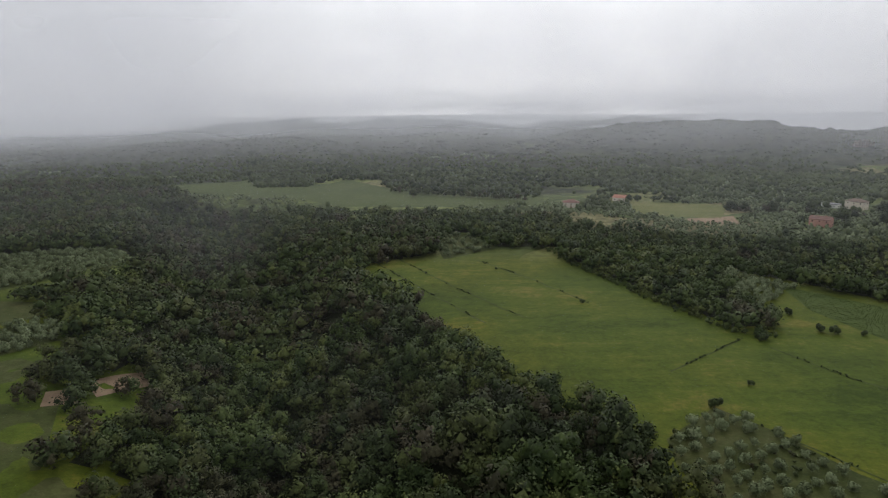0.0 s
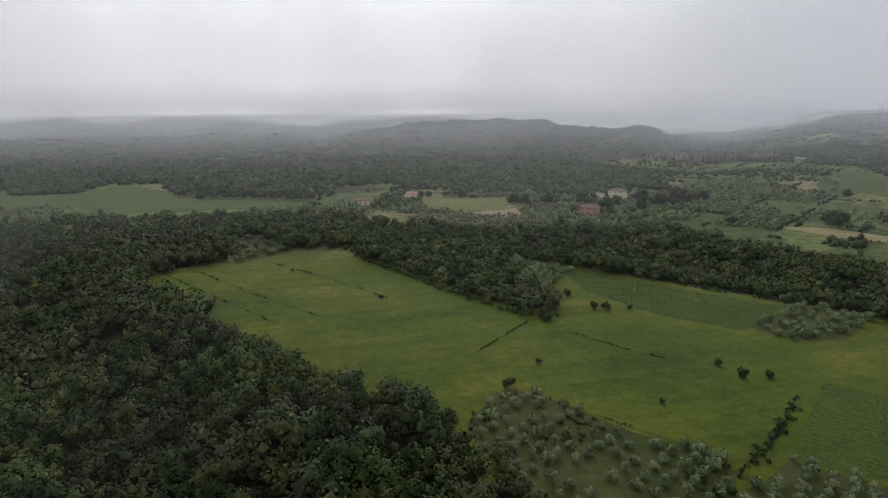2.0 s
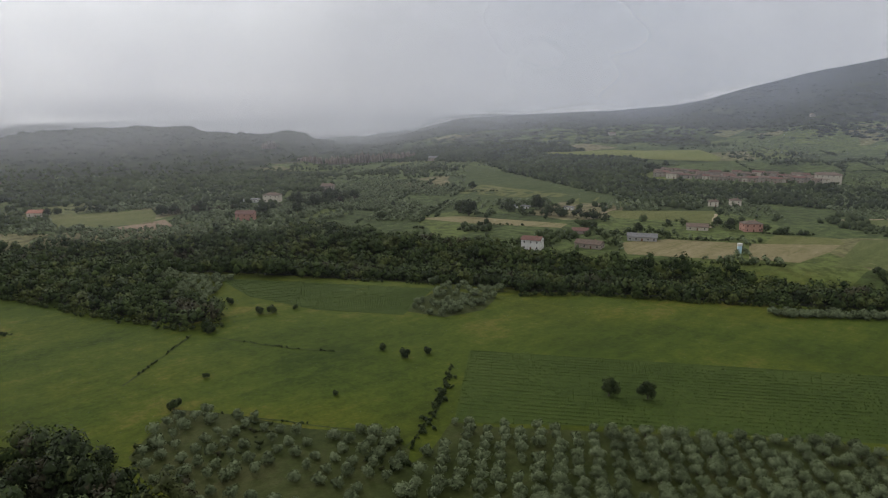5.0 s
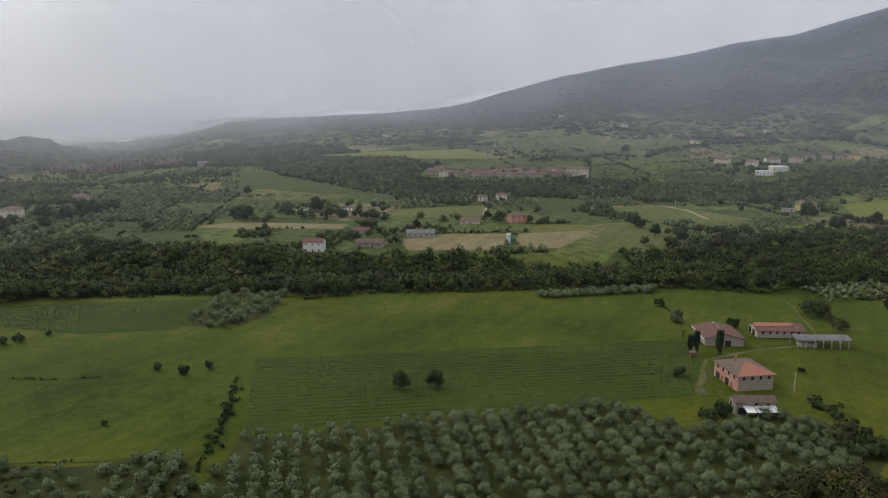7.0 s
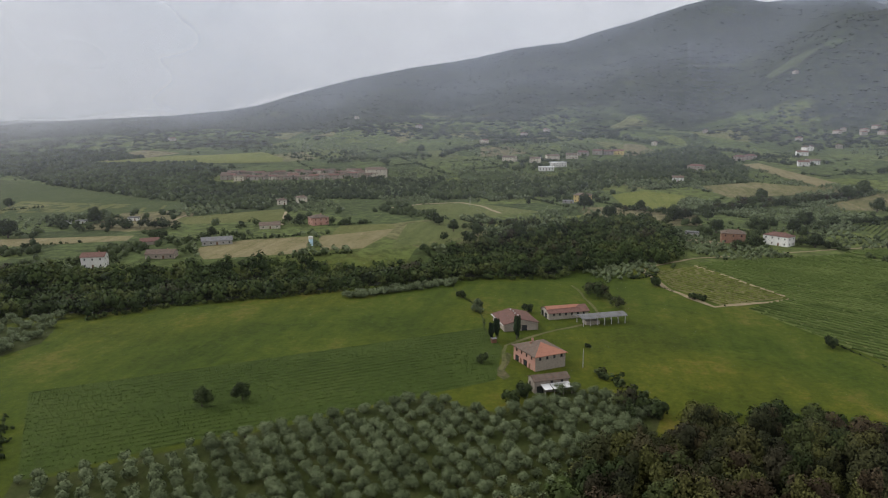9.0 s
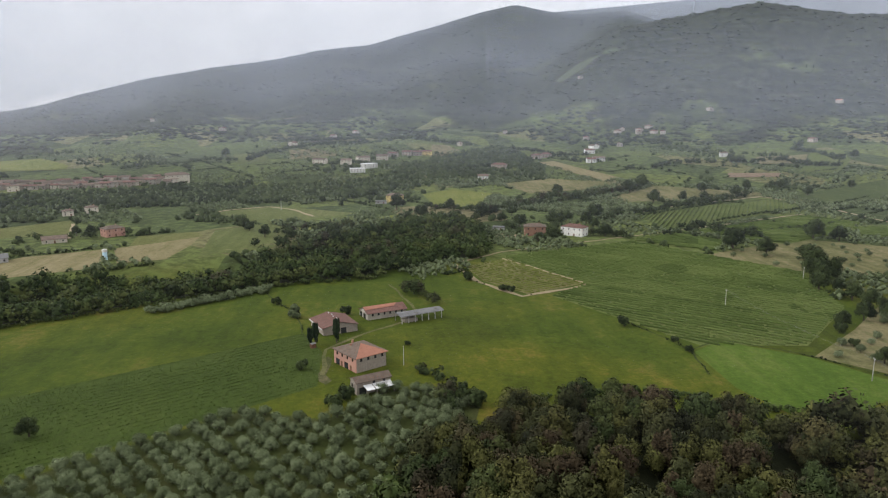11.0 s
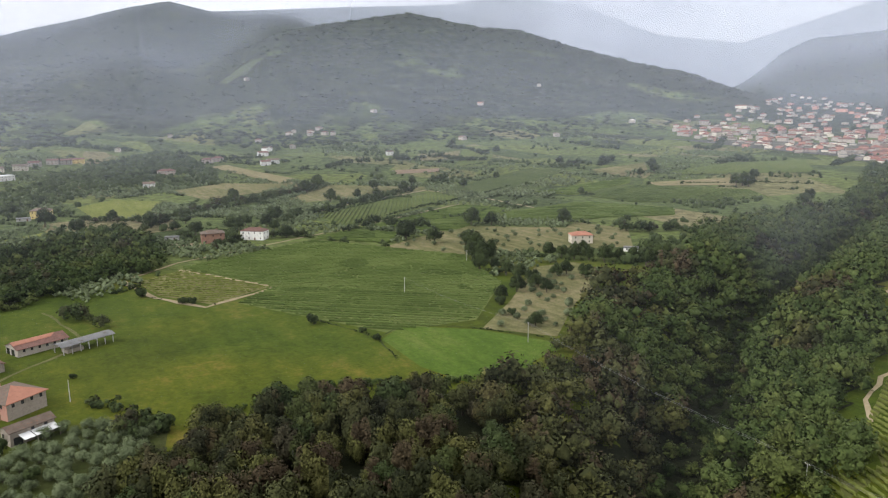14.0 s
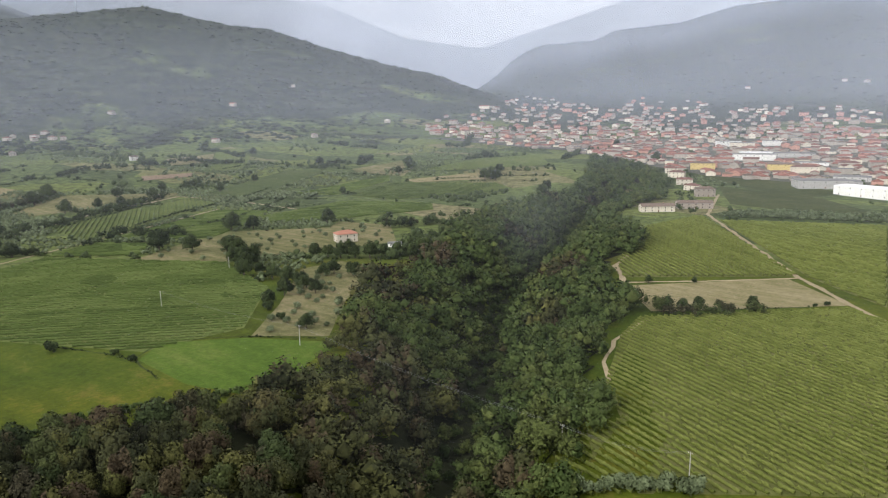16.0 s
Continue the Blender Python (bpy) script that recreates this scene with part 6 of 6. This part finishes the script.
def along(line, gap, spread_):
    pts = []
    for (ax, ay), (bx, by) in zip(line, line[1:]):
        n = max(1, int(math.hypot(bx - ax, by - ay) / gap))
        pts += [(ax + (bx - ax) * i / n + rng.normal(0, spread_), ay + (by - ay) * i / n + rng.normal(0, spread_)) for i in range(n)]
    return pts


for line in TREE_LINES:
    thicket("tree_belt", along(line, 5.5, 2.0), MID, M_GREENWOOD, "belt of dark broadleaf trees along a field", "trees", rng, 0.42, 0.9)
for line in FAR_BELTS:
    thicket("tree_belt", along(line, 6.5, 3.2), WIDE, M_DISTANT, "belt of dark trees between distant fields", "trees", rng, 0.5, 1.05)
for line in FAR_HEDGES:
    thicket("field_hedge", along(line, 2.4, 0.7), SHRUB, M_DISTANT, "low dark hedge between far fields", "hedge", rng, 0.5, 1.15)
for line in SHRUB_LINES:
    if line[0] not in ((461, -27), (525, -84)):
        strip("ditch", line, 0.8, M_DITCH, "shallow ditch with rank dark grass", 0.09)
    thicket("hedge", [p for p in along(line, 1.1, 0.4) if noise.noise((p[0] * 0.09, p[1] * 0.09, 2)) > 0.0], SHRUB, M_BUSH, "low ragged hedge along a ditch", "hedge", rng, 0.12, 0.42)
thicket("field_shrubs", along([(186, 187), (166, 171), (144, 158), (131, 152)], 1.9, 1.2) + along([(176, 179), (144, 158)], 3.0, 0.8), SHRUB, M_BUSH, "bushy shrubs along a ditch between two fields", "shrubs", rng, 0.3, 0.95)
thicket("field_shrubs", along([(269, -2), (260, -8), (253, -14), (244, -19), (237, -22)], 1.6, 1.6), SHRUB, M_GREENWOOD, "dark green shrubs between olive grove and meadow", "shrubs", rng, 0.6, 1.3)
olive_bits = [p for poly in ([(164, 437), (200, 385), (153, 337), (148, 374)], [(364, 128), (403, 84), (398, 78), (358, 120)], WEST_PLOTS[0], WEST_PLOTS[2], [(245, -640), (230, -690), (112, -740), (105, -690)]) for p in scatter(rng, poly, 5.0)]
olive_bits += along([(97, -145), (87, -155), (77, -160), (70, -163)], 1.8, 0.8) + along([(360, 130), (380, 104), (402, 78)], 2.6, 1.0) + along([(357, 128), (376, 103), (398, 77)], 2.6, 1.0)
thicket("olive_grove", olive_bits, OLIVE_MID, M_OLIVE, "scattered grey-green olive trees", "olive trees", rng)
orchard = scatter(rng, DRY_ORCHARD, 11) + scatter(rng, DRY_PLOT, 15)
for x, y in orchard:
    if rng.random() > 0.25:
        plant(OLIVES[rng.integers(3)], x, y, rng.uniform(0.6, 1.0), rng.uniform(0, 6.28), "orchard trees")
thicket("woodland_fringe", [p for line in ([(238, -30), (240, -80), (226, -114), (216, -150)], [(-58, 432), (4, 288), (30, 243), (66, 196)], [(425, 18), (405, 88), (355, 164), (327, 214), (290, 244)],
                                           [(165, 436), (158, 322), (144, 300), (132, 314), (111, 367), (87, 436), (75, 490)]) for p in along(line, 2.6, 1.4)],
        SHRUB, M_ASH, "shrubs and saplings along the wood edge", "shrubs", rng, 0.6, 1.5)

# ---- trees of the far country ----
for poly in FAR_WOODS:
    thicket("far_woodland", [p for p in scatter(rng, poly, 8.6, PLOTS) if all(math.hypot(p[0] - a, p[1] - b) > c for a, b, c in TAKEN)], FAR, M_DISTANT, "distant dark broadleaf wood", "trees", rng, 0.75, 1.25)
near_set, olive_set, far_set = [], [], []
fr = np.random.default_rng(5)
KEEP_CLEAR = [(min(p[0] for p in q), max(p[0] for p in q), min(p[1] for p in q), max(p[1] for p in q), q) for q in PLOTS + WOODS]


def free(x, y):
    return not any(a < x < b and c < y < d and inside(x, y, q) for a, b, c, d, q in KEEP_CLEAR) and not any(abs(x - p) < c and abs(y - q) < c for p, q, c in TAKEN)


for _ in range(36000):
    a = fr.uniform(-44, 178)
    r = 470 * (1500 / 470) ** fr.random()
    if r < 640 and not 18 < a < 150:
        continue
    x, y = r * math.sin(radians(a)), r * math.cos(radians(a))
    west = 1 - ease(25, 60, a)
    m = noise.noise((x * 0.0065, y * 0.0065, 3.0)) + 0.5 * noise.noise((x * 0.02, y * 0.02, 9.0))
    grove = noise.noise((x * 0.0045, y * 0.0045, 30.0)) + 0.3 * noise.noise((x * 0.015, y * 0.015, 40.0))
    gate = 0.36 - 0.72 * west * ease(820, 1050, r)
    if m > gate or fr.random() < 0.02:
        if free(x, y) and not (inside(x, y, TOWN) and fr.random() > 0.6):
            near_set.append((x, y))
    elif grove > 0.12 and (r > 900 or west > 0.5) and free(x, y) and not inside(x, y, TOWN):
        olive_set.append((x, y))
gardens, GARDEN_AT = [], [(x, y, c) for x, y, c in TAKEN if 7 < c < 40 and 400 < math.hypot(x, y) < 1500 and not inside(x, y, TOWN) and math.hypot(x - 320, y - 10) > 120]
for x, y, c in GARDEN_AT:
    for _ in range(fr.integers(4, 9)):
        a, d = math.atan2(x, y) + fr.choice([-1, 1]) * fr.uniform(0.0, 1.9), c + fr.uniform(0, 14)
        p = (x + d * math.sin(a), y + d * math.cos(a))
        if free(*p):
            gardens.append(p)
thicket("garden_trees", gardens, WIDE, M_BUSH, "dark green garden trees round country houses", "trees", rng, 0.4, 0.85)
# small olive groves in rows, plot by plot
pr = np.random.default_rng(12)
borders, border_trees = [], []
c, d = math.cos(radians(35)), math.sin(radians(35))
for i in range(-14, 15):
    for j in range(-20, 24):
        kind, lean = pr.random(), pr.uniform(-0.2, 0.2)
        cu, cv = i * 88 + 30 * (j % 2), j * 54
        x, y = cu * c - cv * d, cu * d + cv * c
        a, r = math.degrees(math.atan2(x, y)), math.hypot(x, y)
        if not 430 < r < 1350 or not 14 < a < 150:
            continue
        for u0, v0, u1, v1 in ((-43, -27, 43, -27), (-43, -27, -43, 27)):
            if pr.random() < 0.5:
                for k in np.arange(0, 1, 2.6 / math.hypot(u1 - u0, v1 - v0)):
                    p, q = cu + u0 + (u1 - u0) * k + pr.normal(0, 0.6), cv + v0 + (v1 - v0) * k + pr.normal(0, 0.6)
                    x, y = p * c - q * d, p * d + q * c
                    if noise.noise((x * 0.03, y * 0.03, 21.0)) > -0.1 and free(x, y):
                        (border_trees if pr.random() < 0.12 else borders).append((x, y))
        if r > 980 or a > 128 or kind > 0.56:
            continue
        across, step = (7.5, 4.6) if kind < 0.4 else (9.0, 8.0)
        for u in np.arange(-41, 41, step):
            for v in np.arange(-25, 25, across):
                p, q = cu + u + lean * v + pr.normal(0, 0.4), cv + v + pr.normal(0, 0.4)
                x, y = p * c - q * d, p * d + q * c
                if pr.random() > 0.12 and free(x, y):
                    olive_set.append((x, y))
for _ in range(20000):
    a, r = fr.uniform(-44, 178), 1480 * (3180 / 1480) ** fr.random()
    x, y = r * math.sin(radians(a)), r * math.cos(radians(a))
    gap = noise.noise((x * 0.003, y * 0.003, 50.0)) + 0.4 * noise.noise((x * 0.01, y * 0.01, 60.0))
    if (gap < 0.25 or fr.random() < 0.15) and free(x, y) and not (inside(x, y, TOWN) and fr.random() > 0.3):
        far_set.append((x, y))
thicket("plot_hedges", borders, SHRUB, M_BUSH, "dark hedges along the borders of far plots", "hedge", rng, 0.5, 1.2)
thicket("hedge_trees", border_trees, FAR, M_DISTANT, "small trees in hedges between plots", "trees", rng, 0.4, 0.9)
thicket("country_trees", near_set, FAR, M_DISTANT, "scattered trees and copses between distant fields", "trees", rng, 0.45, 1.0)
thicket("country_olives", olive_set, OLIVE_FAR, M_OLIVE, "scattered grey-green olive trees between fields", "olive trees", rng, 0.9, 1.5)
thicket("hill_forest", far_set, DOT, M_HILL, "hazy woods covering the far hills", "trees", rng, 0.8, 1.7)
retire(KINDS)
